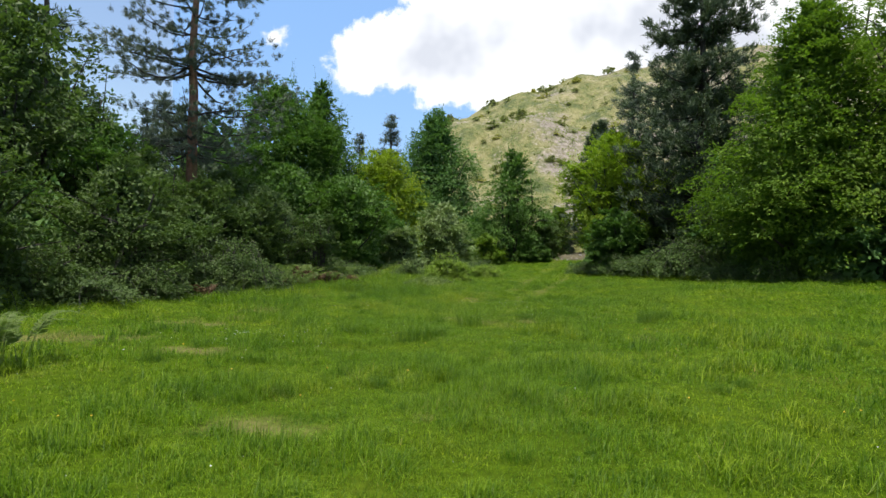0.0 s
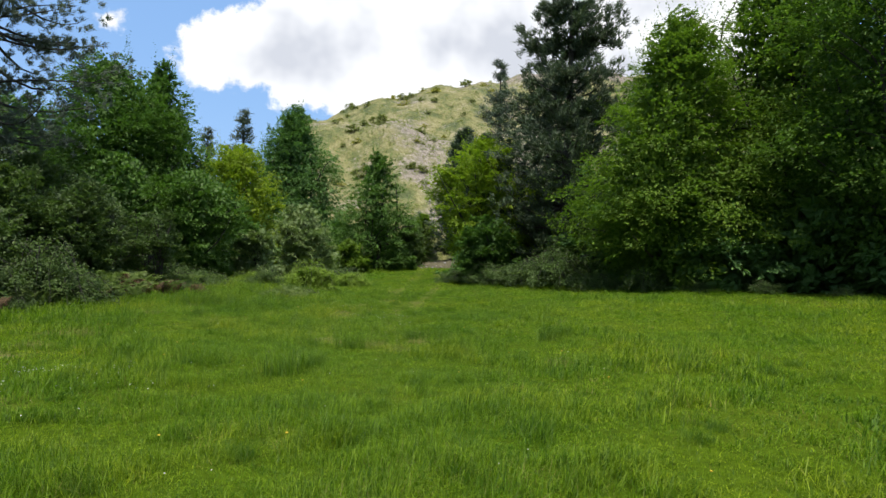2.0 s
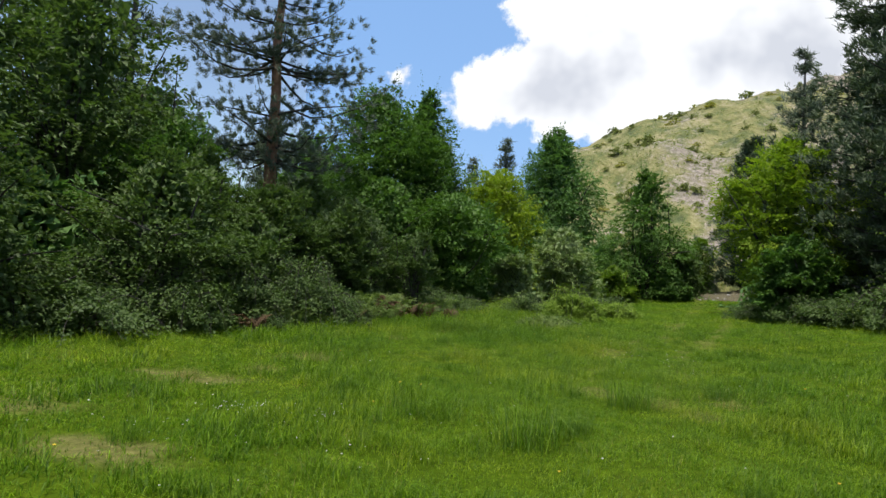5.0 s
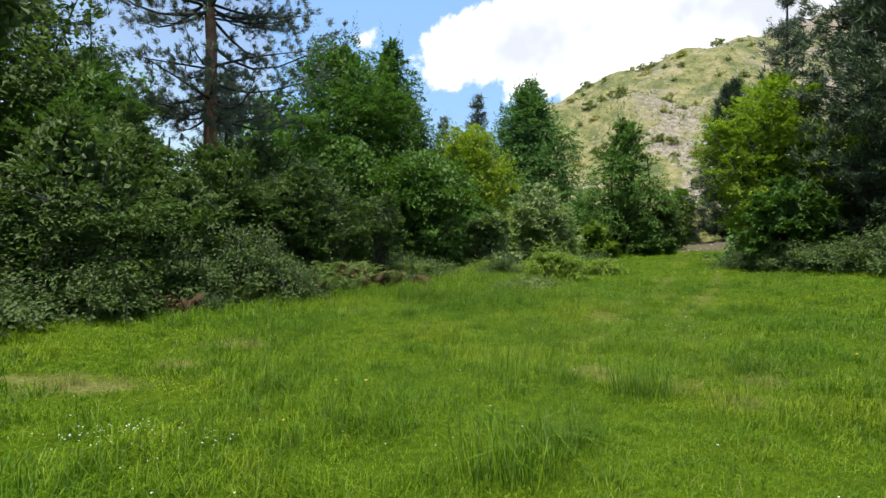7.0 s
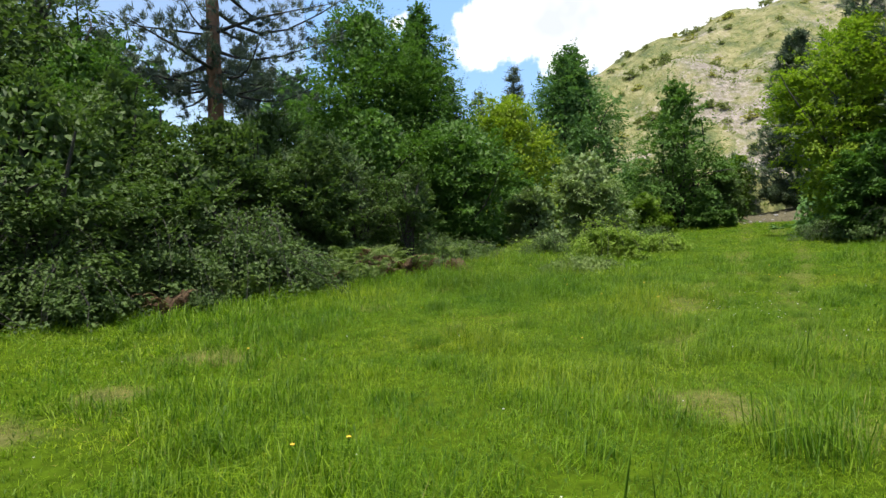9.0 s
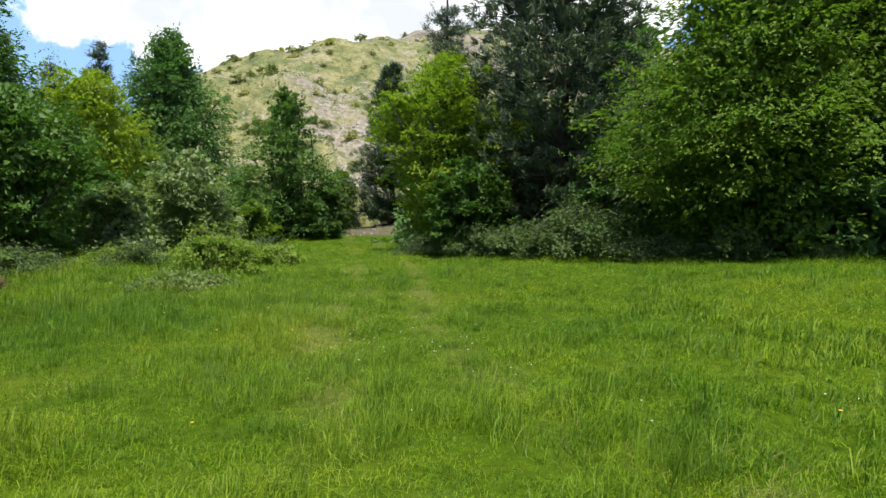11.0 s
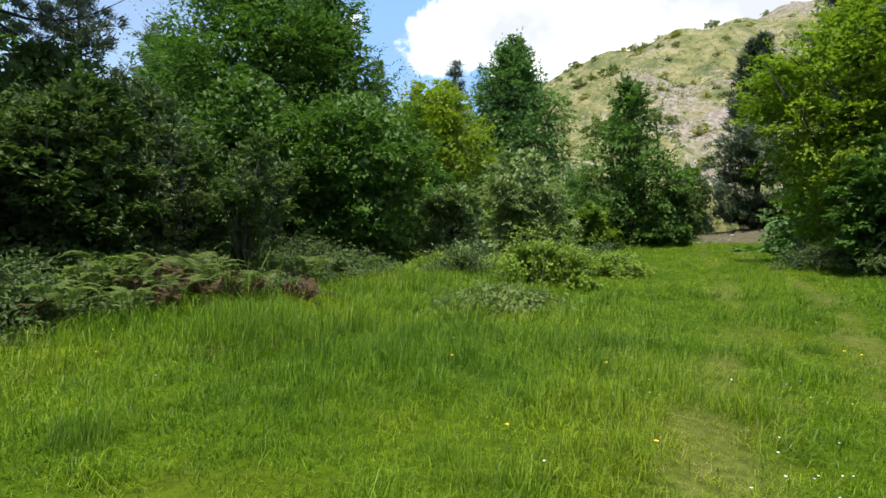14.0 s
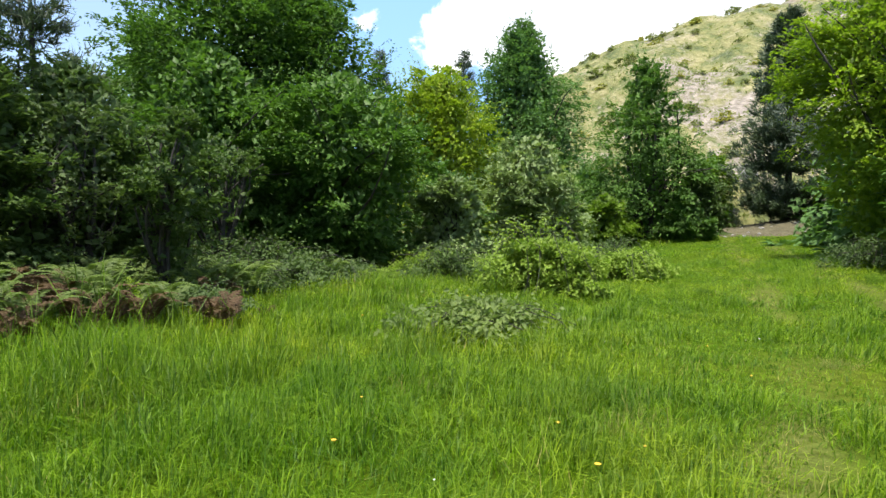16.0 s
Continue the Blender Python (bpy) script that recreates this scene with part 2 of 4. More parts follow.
def tubes(paths, sides=7):
    """Tapered tubes along polylines: each path is (points (n,3), radii (n,)). Returns verts, quads."""
    vs, fs, base = [], [], 0
    ang = np.linspace(0, 2 * np.pi, sides, endpoint=False)
    for pts, rad in paths:
        pts, rad = np.asarray(pts, float), np.asarray(rad, float)
        d = unit(np.gradient(pts, axis=0))
        ref = np.where(np.abs(d[:, 2:3]) > 0.9, [[1.0, 0, 0]], [[0, 0, 1.0]])
        u = unit(np.cross(d, ref))
        w = np.cross(d, u)
        ring = pts[:, None] + rad[:, None, None] * (u[:, None] * np.cos(ang)[None, :, None] + w[:, None] * np.sin(ang)[None, :, None])
        vs.append(ring.reshape(-1, 3))
        n = len(pts)
        i, j = np.meshgrid(np.arange(n - 1), np.arange(sides), indexing="ij")
        k = (j + 1) % sides
        fs.append(np.stack([base + i * sides + j, base + i * sides + k, base + (i + 1) * sides + k, base + (i + 1) * sides + j], -1).reshape(-1, 4))
        base += n * sides
    return np.concatenate(vs), np.concatenate(fs)


def limb(rs, a, b, r0, r1, sag=0.1, n=5):
    t = np.linspace(0, 1, n)[:, None]
    a, b = np.asarray(a, float), np.asarray(b, float)
    length = np.linalg.norm(b - a)
    pts = a + (b - a) * t + np.sin(np.pi * t) * rs.normal(0, 0.07 * length, 3) + np.array([0, 0, sag * length]) * np.sin(np.pi * t)
    return pts, r0 + (r1 - r0) * np.linspace(0, 1, n)


def leaves(pos, axis, normal, length, width):
    """Leaf blades: four-cornered, pointed and folded a little along the midrib."""
    axis = unit(axis)
    side = unit(np.cross(axis, normal))
    nor = np.cross(side, axis)
    L, W = length[:, None], width[:, None]
    mid = pos + axis * L * 0.45
    v = np.stack([pos, mid + side * W * 0.5 + nor * W * 0.15, pos + axis * L - nor * L * 0.12, mid - side * W * 0.5 + nor * W * 0.15], 1)
    n = len(pos)
    return v.reshape(-1, 3), np.arange(4 * n).reshape(n, 4)


def clump_leaves(rs, centers, radii, per, leaf, flat=0.75, droop=0.1, core=None, spread=0.75):
    """Leaves scattered in soft clumps round the given centres, turned outward and upward."""
    n = len(centers) * per
    idx = np.repeat(np.arange(len(centers)), per)
    d = unit(rs.normal(size=(n, 3)))
    rad = radii[idx] * (0.35 + 0.75 * rs.random(n) ** 0.6)
    pos = centers[idx] + d * rad[:, None] * [1, 1, flat]
    out = d.copy()
    if core is not None:
        out = unit(out + 0.8 * unit(centers[idx] - core))
    axis = unit(out * [1, 1, 0.4] + rs.normal(0, spread, (n, 3)) + [0, 0, -droop])
    normal = unit(out * 0.5 + [0, 0, 0.9] + rs.normal(0, 0.45, (n, 3)))
    L = leaf * rs.uniform(0.65, 1.3, n)
    return leaves(pos, axis, normal, L, L * rs.uniform(0.5, 0.72, n))


PROFILES = {
    "round": lambda h: np.sqrt(np.clip(1 - (2 * h - 0.95) ** 2 * 0.95, 0.02, 1)),
    "dome": lambda h: np.sqrt(np.clip(1 - h ** 2.4, 0.02, 1)),
    "bell": lambda h: np.clip(1.0 - h ** 1.7, 0.02, 1) ** 0.75 * np.clip(0.75 + 1.5 * h, 0, 1),
    "skirt": lambda h: np.clip(1.0 - h, 0.02, 1) ** 0.62 * np.clip(0.5 + 2.0 * h, 0, 1),
    "vase": lambda h: np.clip(0.45 + 0.9 * h, 0, 1) * np.sqrt(np.clip(1 - h ** 4, 0.02, 1)),
}


def uneven(rs, count=7):
    """A smooth bumpy field over (angle, height), from -1 to 1: the lobes of a crown."""
    k = rs.integers(1, 6, count)
    m = rs.uniform(2.0, 11.0, count)
    ph = rs.uniform(0, 6.28, (count, 2))
    am = rs.uniform(0.5, 1.0, count)
    return lambda th, h: sum(am[i] * np.sin(k[i] * th + ph[i, 0]) * np.sin(m[i] * h + ph[i, 1]) for i in range(count)) / (0.55 * am.sum())


def spray_crown(rs, height, radius, low, shape, leaf, sprays, per, lobes, lift, reach):
    """Leafy sprays in layers: each one a flat fan that leaves the crown outward, its leaves turned to the sky."""
    lobe = uneven(rs)
    # boughs first, then the sprays that each bough carries, in a shelf
    nb = max(10, sprays // 11)
    hb = rs.random(nb * 6)
    hb = hb[rs.random(len(hb)) < 0.12 + 0.88 * PROFILES[shape](hb)][:nb]
    tb = rs.uniform(0, 2 * np.pi, len(hb))
    own = rs.integers(0, len(hb), sprays)
    n = sprays
    tall = 2.0 * radius / (height - low)
    loose = rs.random(n) < 0.22
    h = np.where(loose, hb[rs.integers(0, len(hb), n)] + rs.normal(0, 0.1, n), hb[own] + rs.normal(0, 0.045, n) * tall)
    h = np.where((h < 0) | (h > 1), rs.random(n) * 0.9, h)
    prof = PROFILES[shape](h)
    th = np.where(loose, rs.uniform(0, 6.28, n), tb[own] + rs.normal(0, 0.2, n) / np.maximum(prof, 0.35))
    push = rs.uniform(0.80, 1.10, len(hb))[own]
    R = radius * prof * (1 + lobes * lobe(th, h * 2)) * np.where(loose, 0.9, push)
    z = low + (height - low) * h + 0.12 * lobes * radius * lobe(th + 2, h * 3)
    depth = 1 - 0.45 * rs.random(n) ** 1.8
    tip = np.stack([R * depth * np.cos(th), R * depth * np.sin(th), z], 1)
    slope = lift - 0.3 + 1.3 * h ** 2 + rs.normal(0, 0.2, n)
    turn = th + rs.normal(0, 0.45, n)
    way = unit(np.stack([np.cos(turn), np.sin(turn), slope], 1))
    side = unit(np.cross(way, [0, 0, 1.0]))
    up = np.cross(side, way)
    ln = reach * radius * rs.uniform(0.45, 1.35, n) * (0.35 + 0.65 * prof)
    idx = np.repeat(np.arange(n), per)
    m = len(idx)
    s = rs.random(m) ** 0.75
    wide = ln[idx] * 0.42 * np.sin(np.pi * np.clip(0.12 + 0.8 * s, 0, 1))
    lat = rs.uniform(-1, 1, m)
    pos = (tip[idx] - way[idx] * (ln[idx] * (1 - s))[:, None] + side[idx] * (wide * lat)[:, None]
           + up[idx] * (ln[idx] * (rs.normal(0, 0.06, m) - 0.2 * s ** 2 - 0.12 * lat ** 2))[:, None])
    axis = way[idx] + side[idx] * (0.9 * lat)[:, None] + rs.normal(0, 0.35, (m, 3)) - [0, 0, 0.25]
    normal = up[idx] + 0.25 * way[idx] + [0, 0, 0.5] + rs.normal(0, 0.38, (m, 3))
    L = leaf * rs.uniform(0.6, 1.3, m)
    v, f = leaves(pos, axis, normal, L, L * rs.uniform(0.48, 0.7, m))
    return tip, v, f


def broad_tree(name, seed, height, radius, low, mat, leaf=0.2, clumps=150, per=110, shape="round", bark=BARK_DARK, stems=1, lobes=0.25, shoot=0.34, split=False, lift=0.15, reach=0.34, fill=0.3):
    """A broadleaved tree or bush: trunk with limbs, and a crown of layered leafy sprays with an uneven outline."""
    rs = np.random.default_rng(seed)
    root = new(name)
    sprays = int(clumps * 2.2)
    cen, v, f = spray_crown(rs, height, radius, low, shape, leaf, sprays, max(10, int(per * 0.42)), lobes * 0.7, lift, reach)
    core = np.array([0, 0, low + (height - low) * 0.4])
    # young shoots that break the outline
    ns = clumps
    base = cen[rs.integers(0, len(cen), ns)]
    way = unit(unit(base - core) * [0.8, 0.8, 0.5] + [0, 0, 0.55] + rs.normal(0, 0.3, (ns, 3)))
    ln = radius * rs.uniform(0.08, shoot * 0.8, ns)
    k = 9
    s_t = np.tile(np.linspace(0.1, 1, k), ns)
    idx = np.repeat(np.arange(ns), k)
    sp = base[idx] + way[idx] * (ln[idx] * s_t)[:, None]
    L = leaf * rs.uniform(0.6, 1.05, ns * k) * (1.1 - 0.4 * s_t)
    v3, f3 = leaves(sp, unit(way[idx] * 0.5 + rs.normal(0, 0.8, (ns * k, 3))), rs.normal(0, 0.5, (ns * k, 3)) + [0, 0, 1], L, L * 0.5)
    v, f = np.concatenate([v, v3]), np.concatenate([f, f3 + len(v)])
    # leaves deep in the crown
    m = int(len(f) * fill)
    hi = rs.random(m)
    ti = rs.uniform(0, 2 * np.pi, m)
    ri = radius * PROFILES[shape](hi) * rs.uniform(0.05, 0.68, m)
    inner = np.stack([ri * np.cos(ti), ri * np.sin(ti), low + (height - low) * hi * 0.93], 1)
    L = leaf * rs.uniform(1.0, 1.7, m)
    v2, f2 = leaves(inner, rs.normal(size=(m, 3)), rs.normal(size=(m, 3)), L, L * 0.8)
    v, f = np.concatenate([v, v2]), np.concatenate([f, f2 + len(v)])
    twigs = []
    for s in range(stems):
        off = rs.normal(0, 0.12 * radius, 2) if stems > 1 else np.zeros(2)
        top = np.array([*(off * 1.6), low + (height - low) * rs.uniform(0.65, 0.85)])
        pts, rad = limb(rs, (*off * 0.5, -0.1), top, 0.016 * height + 0.03, 0.02, 0.0, 7)
        tv, tf = tubes([(pts, rad)])
        part("trunk" if stems == 1 else "stem", mesh_from("trunk", tv, tf, bark, True), root)
        for c in rs.choice(len(cen), min(len(cen), 26 // stems + 4), replace=False):
            k = rs.integers(1, 5)
            if cen[c][2] > pts[k][2]:
                twigs.append(limb(rs, pts[k], cen[c], rad[k] * 0.45, 0.012, 0.05))
    for tw in twigs if split else ():
        part("branch", mesh_from("branch", *tubes([tw], 5), bark, True), root)
    if twigs and not split:
        tv, tf = tubes(twigs, 5)
        tagged(part("branchwork", mesh_from("branchwork", tv, tf, bark, True), root), kind="stuff")
    tagged(part("crown", mesh_from("crown", v, f, mat), root), kind="stuff")
    return root


def needle_tufts(rs, pos, axis, per, length, width):
    n = len(pos) * per
    idx = np.repeat(np.arange(len(pos)), per)
    ax = unit(axis[idx] + rs.normal(0, 0.55, (n, 3)))
    side = unit(np.cross(ax, rs.normal(size=(n, 3))))
    p = pos[idx] + rs.normal(0, length * 0.25, (n, 3))
    L = (length * rs.uniform(0.6, 1.2, n))[:, None]
    v = np.stack([p - side * width, p + side * width, p + ax * L], 1)
    return v.reshape(-1, 3), np.arange(3 * n).reshape(n, 3)


def pine(name, seed, height, radius, low, mat, bark=BARK_DARK, whorls=16, arms=7, tufts=16, per=16, needle=0.2, width=0.012, taper=0.8, rise=0.35, thick=1.0, split=False):
    """A pine: straight tapered trunk, whorls of limbs that rise at the tips, needle tufts along them."""
    rs = np.random.default_rng(seed)
    root = new(name)
    z = np.linspace(-0.2, height, 12)
    wob = rs.normal(0, 0.03, (12, 2)).cumsum(0) * height / 14
    trunk = np.c_[wob, z]
    tr = thick * (0.016 * height * np.clip(1 - z / height, 0.0, 1) ** 0.8 + 0.015)
    trunk_path, boughs, tp, ta = [(trunk, tr)], [], [], []
    for w in range(whorls):
        f = (w + rs.uniform(-0.8, 0.8)) / whorls
        f = min(max(f, 0.0), 0.985)
        zz = low + (height - low) * f
        reach = radius * (1 - f) ** taper * (0.75 if f < 0.12 else 1.0)
        a0 = np.array([np.interp(zz, z, trunk[:, 0]), np.interp(zz, z, trunk[:, 1]), zz])
        for k in range(arms):
            th = 2 * np.pi * (k + rs.random()) / arms
            ln = max(0.25, reach * rs.uniform(0.55, 1.15))
            a0 = a0 + [0, 0, rs.normal(0, 0.25 * (height - low) / whorls)]
            end = a0 + [ln * np.cos(th), ln * np.sin(th), ln * rise * rs.uniform(0.3, 1.4) - 0.08 * ln]
            pts, rad = limb(rs, a0, end, 0.012 * ln + 0.012, 0.006, -0.10, 6)
            boughs.append((pts, rad))
            m = max(4, int(tufts * (0.35 + 0.65 * ln / radius)))
            s = rs.uniform(0.28, 1.02, m)
            p = np.stack([np.interp(s, np.linspace(0, 1, 6), pts[:, i]) for i in range(3)], 1)
            p += rs.normal(0, 0.16 * ln * 0.6 + 0.05, (m, 3)) * [1, 1, 0.55]
            tp.append(p)
            ta.append(unit(np.tile(unit(end - a0), (m, 1)) + [0, 0, 0.55] + rs.normal(0, 0.3, (m, 3))))
    tv, tf = tubes(trunk_path, 10)
    part("trunk", mesh_from("trunk", tv, tf, bark, True), root)
    for bough in boughs if split else ():
        part("branch", mesh_from("branch", *tubes([bough], 5), BARK_DARK, True), root)
    bv, bf = tubes(boughs, 4)
    if not split:
        tagged(part("branchwork", mesh_from("branchwork", bv, bf, BARK_DARK, True), root), kind="stuff")
    v, f = needle_tufts(rs, np.concatenate(tp), np.concatenate(ta), per, needle, width)
    tagged(part("crown", mesh_from("crown", v, f, mat), root), kind="stuff")
    return root


# ---- ground ----
def smooth(a, b, v):
    t = np.clip((v - a) / (b - a), 0, 1)
    return t * t * (3 - 2 * t)


def waves(x, y):
    return 0.035 * (np.sin(0.9 * x + 0.5 * y) + np.sin(-0.55 * x + 0.8 * y + 1.3)) + 0.02 * np.sin(2.1 * x - 1.4 * y)


def ground_z(x, y):
    x, y = np.asarray(x, float), np.asarray(y, float)
    near = smooth(200, 60, np.hypot(x, y - 25))
    z = 0.010 * np.clip(y - 12, 0, 40) + 0.058 * np.clip(x - 4, 0, 20) + 0.3 * smooth(44, 58, y) * smooth(-2, 8, x)
    return z * near + waves(x, y) * near * 0.8


def spaced(lo, hi, inner_lo, inner_hi, step, outer):
    a = np.arange(inner_lo, inner_hi + step, step)
    g = np.geomspace(step, hi - inner_hi, outer)
    h = np.geomspace(step, inner_lo - lo, outer)
    return np.unique(np.concatenate([inner_lo - h, a, inner_hi + g]))


def grid_mesh(name, xs, ys, zf, mat):
    X, Y = np.meshgrid(xs, ys, indexing="ij")
    Z = zf(X, Y)
    nx, ny = X.shape
    i, j = np.meshgrid(np.arange(nx - 1), np.arange(ny - 1), indexing="ij")
    q = np.stack([i * ny + j, (i + 1) * ny + j, (i + 1) * ny + j + 1, i * ny + j + 1], -1).reshape(-1, 4)
    return mesh_from(name, np.stack([X, Y, Z], -1).reshape(-1, 3), q, mat, True)


def lattice(x, y, cell, seed):
    """Smooth value noise from 0 to 1."""
    tab = np.random.default_rng(seed).random((64, 64))
    u, v = np.asarray(x, float) / cell + 100, np.asarray(y, float) / cell + 100
    i, j = np.floor(u).astype(int), np.floor(v).astype(int)
    a, b = u - i, v - j
    a, b = a * a * (3 - 2 * a), b * b * (3 - 2 * b)
    i0, i1, j0, j1 = i % 64, (i + 1) % 64, j % 64, (j + 1) % 64
    return (tab[i0, j0] * (1 - a) + tab[i1, j0] * a) * (1 - b) + (tab[i0, j1] * (1 - a) + tab[i1, j1] * a) * b


EDGE_L = ([-20, 10, 14, 18.4, 19.7, 21.9, 25.4, 28.4, 32.6, 33.6, 36, 42, 48, 52, 58], [-13, -13, -11.0, -8.0, -7.3, -6.2, -4.6, -3.9, -2.6, -0.4, 1.8, 3.2, 4.2, 6.0, 8.5])
EDGE_R = ([-20, 10, 16, 21, 25, 29, 33, 36, 40, 50, 58], [22, 21, 18.8, 16.8, 14.6, 12.0, 10.0, 8.8, 8.2, 10.2, 13.0])
RUTS = ([18.0, 23.0, 25.0, 29.0, 36.0, 40.0, 52.0], [0.7, 1.6, 2.4, 3.75, 5.6, 6.5, 9.3])


def track_mask(x, y):
    c = np.interp(y, *RUTS)
    gap = np.interp(y, [18, 23, 30, 52], [1.5, 1.5, 1.5, 1.3])
    d = np.minimum(np.abs(x - c), np.abs(x - c - gap)) + 0.5 * (lattice(x, y, 0.8, 41) - 0.5)
    return smooth(0.45, 0.05, d) * smooth(17, 21, y) * (0.35 + 0.65 * smooth(0.3, 0.7, lattice(x, y, 1.1, 42)))


def pale_mask(x, y):
    """Thin, worn ground: a few bare patches near the left edge."""
    m = np.zeros_like(x)
    for cx, cy, rx, ry in [(-4.8, 16.0, 0.9, 0.5), (-4.0, 18.5, 0.5, 0.25), (-4.2, 17.1, 0.4, 0.25), (0.9, 17.2, 0.5, 0.35), (-3.4, 12.6, 0.7, 0.4), (-6.0, 13.4, 1.2, 0.6), (-0.9, 8.6, 0.5, 0.35), (1.9, 6.6, 0.6, 0.4)]:
        m = np.maximum(m, smooth(1.25, 0.5, np.hypot((x - cx) / rx, (y - cy) / ry) + 0.9 * (lattice(x, y, 0.3, 43) - 0.5) + 0.5 * (lattice(x, y, 0.12, 44) - 0.5)))
    return m


xs, ys = spaced(-2500, 2500, -14, 20, 0.3, 26), spaced(-2500, 2500, 2, 60, 0.3, 26)
ground_mesh = grid_mesh("ground", xs, ys, ground_z, MEADOW)
gx, gy = (a.ravel() for a in np.meshgrid(xs, ys, indexing="ij"))
worn = ground_mesh.attributes.new("worn", "FLOAT", "POINT")
worn.data.foreach_set("value", np.clip(0.6 * pale_mask(gx, gy) + 0.32 * track_mask(gx, gy) * smooth(60, 40, gy), 0, 1).astype(np.float32))
ground = tagged(new("ground", ground_mesh), "grassy meadow soil rising gently towards the trees", "ground", kind="structure")

RIDGE_X = [-140, -60, -30, -12, 1, 24.6, 46, 77, 130, 220]
RIDGE_Z = [1, 3, 6, 16, 36, 45.5, 55, 65, 76, 80]


def hill_z(x, y):
    zr = np.interp(x, RIDGE_X, RIDGE_Z)
    yr = 163 + np.clip(x, -20, 120) * 0.5
    y0 = 58 + np.clip(-x - 2, 0, 200) * 1.0 + np.clip(x - 14, 0, 60) * -0.15
    s = np.clip((y - y0) / (yr - y0), 0, None)
    up = np.where(s < 1, 0.62 * s + 0.38 * s ** 2 * (3 - 2 * s), 1 + 0.12 * np.tanh((s - 1) * 2) - 0.9 * smooth(1.0, 3.2, s))
    up = up + 0.075 * smooth(0.0, 0.06, s) * np.clip(1 - s, 0, 1)
    rough = np.zeros_like(s)
    for k, (fx, fy, ph, am) in enumerate([(0.11, 0.06, 0, 1.1), (0.23, 0.13, 1.7, 0.6), (0.47, -0.12, 0.6, 0.7), (0.31, 0.05, 2.9, 0.9), (0.9, 0.5, 2.2, 0.2), (-0.7, 1.1, 4.1, 0.18)]):
        rough += am * np.sin(fx * x + fy * y + ph + 1.3 * np.sin(0.05 * y + k))
    return np.where(s <= 0, -1.5, 0.5 + zr * up + rough * smooth(0.0, 0.25, s) * 0.8)


hill = tagged(new("hill", grid_mesh("hill", np.arange(-140, 221, 1.6), np.concatenate([np.arange(50, 215, 1.6), np.arange(216, 420, 12)]), hill_z, HILL)),
              "steep scrubby hillside with pale scree patches", "hill", kind="structure")
backdrop = new("backdrop", mesh_from("backdrop", [(-700, 0, -20), (1900, 0, -20), (1900, 0, 1500), (-700, 0, 1500)], [(0, 1, 2, 3)], CLOUD))
backdrop.location = (0, 1500, 0)
tagged(backdrop, "white cumulus cloud bank with painted grey shading", "cloud", kind="structure")



# ---- trees ----
def place(root, x, y, turn=0.0, size=1.0, sink=0.05, label="", category="tree", group="", on_hill=False):
    z = float(hill_z(np.array(x, float), np.array(y, float))) if on_hill else 0.0
    z = max(z, float(ground_z(x, y)))
    root.matrix_world = pose(x, y, z - sink, 0, 0, turn) @ Matrix.Scale(size, 4)
    return tagged(root, label, category, group)


def again(root, x, y, turn, size, label="", group="", on_hill=False):
    ob = copy_thing(root, Matrix.Identity(4))
    ob.scale = (1, 1, 1)
    return place(ob, x, y, turn, size, label=label, category=ob["category"], group=group, on_hill=on_hill)


# between the field and the hill
place(broad_tree("chestnut_tree", 11, 15.2, 7.0, 0.5, DEEP, 0.25, 480, 75, "bell", lobes=0.08, shoot=0.16), -1.0, 63, label="tall dark green conical tree behind the thicket")
place(broad_tree("field_maple", 12, 9.4, 4.6, 0.2, YELLOW, 0.2, 260, 80, "dome"), -4.8, 52, label="rounded yellow-green tree in fresh spring leaf")
place(broad_tree("willow_bush", 13, 4.8, 2.4, 0.1, WILLOW, 0.17, 110, 90, "dome", stems=3), 0.2, 44, label="pale silvery green willow bush", category="bush")
place(broad_tree("silver_bush", 14, 2.9, 1.5, 0.05, WILLOW, 0.15, 80, 80, "dome", stems=3), -2.2, 40, label="low silvery green bush beside the willow", category="bush")
place(broad_tree("alder_tree", 15, 9.6, 4.2, 0.3, BROAD, 0.19, 220, 75, "bell", split=True, stems=4, lobes=0.35, fill=0.18), 5.8, 54, label="dark slender alder with several stems at the track")
for i, (x, y, h, r, m) in enumerate([(7.2, 51.5, 2.6, 1.5, BROAD), (8.6, 54, 3.4, 1.6, HAZEL), (3.4, 50, 2.6, 1.6, BRIGHT), (9.6, 59, 4.5, 2.0, HAZEL), (10.9, 60.5, 4.0, 1.6, BRIGHT), (6.8, 60, 5.0, 2.2, BROAD)]):
    place(broad_tree("shrub", 40 + i, h, r, 0.02, m, 0.17, 70, 70, "dome", stems=3), x, y, label="leafy shrub at the end of the grassy track", category="bush", group="shrubs by the track end", on_hill=True)
place(pine("small_pine", 16, 12.3, 3.4, 0.7, NEEDLE, split=True, whorls=20, arms=9, tufts=18, per=20, needle=0.36, width=0.035, taper=0.65), 13.7, 57, label="dark bushy pine in front of the hillside")
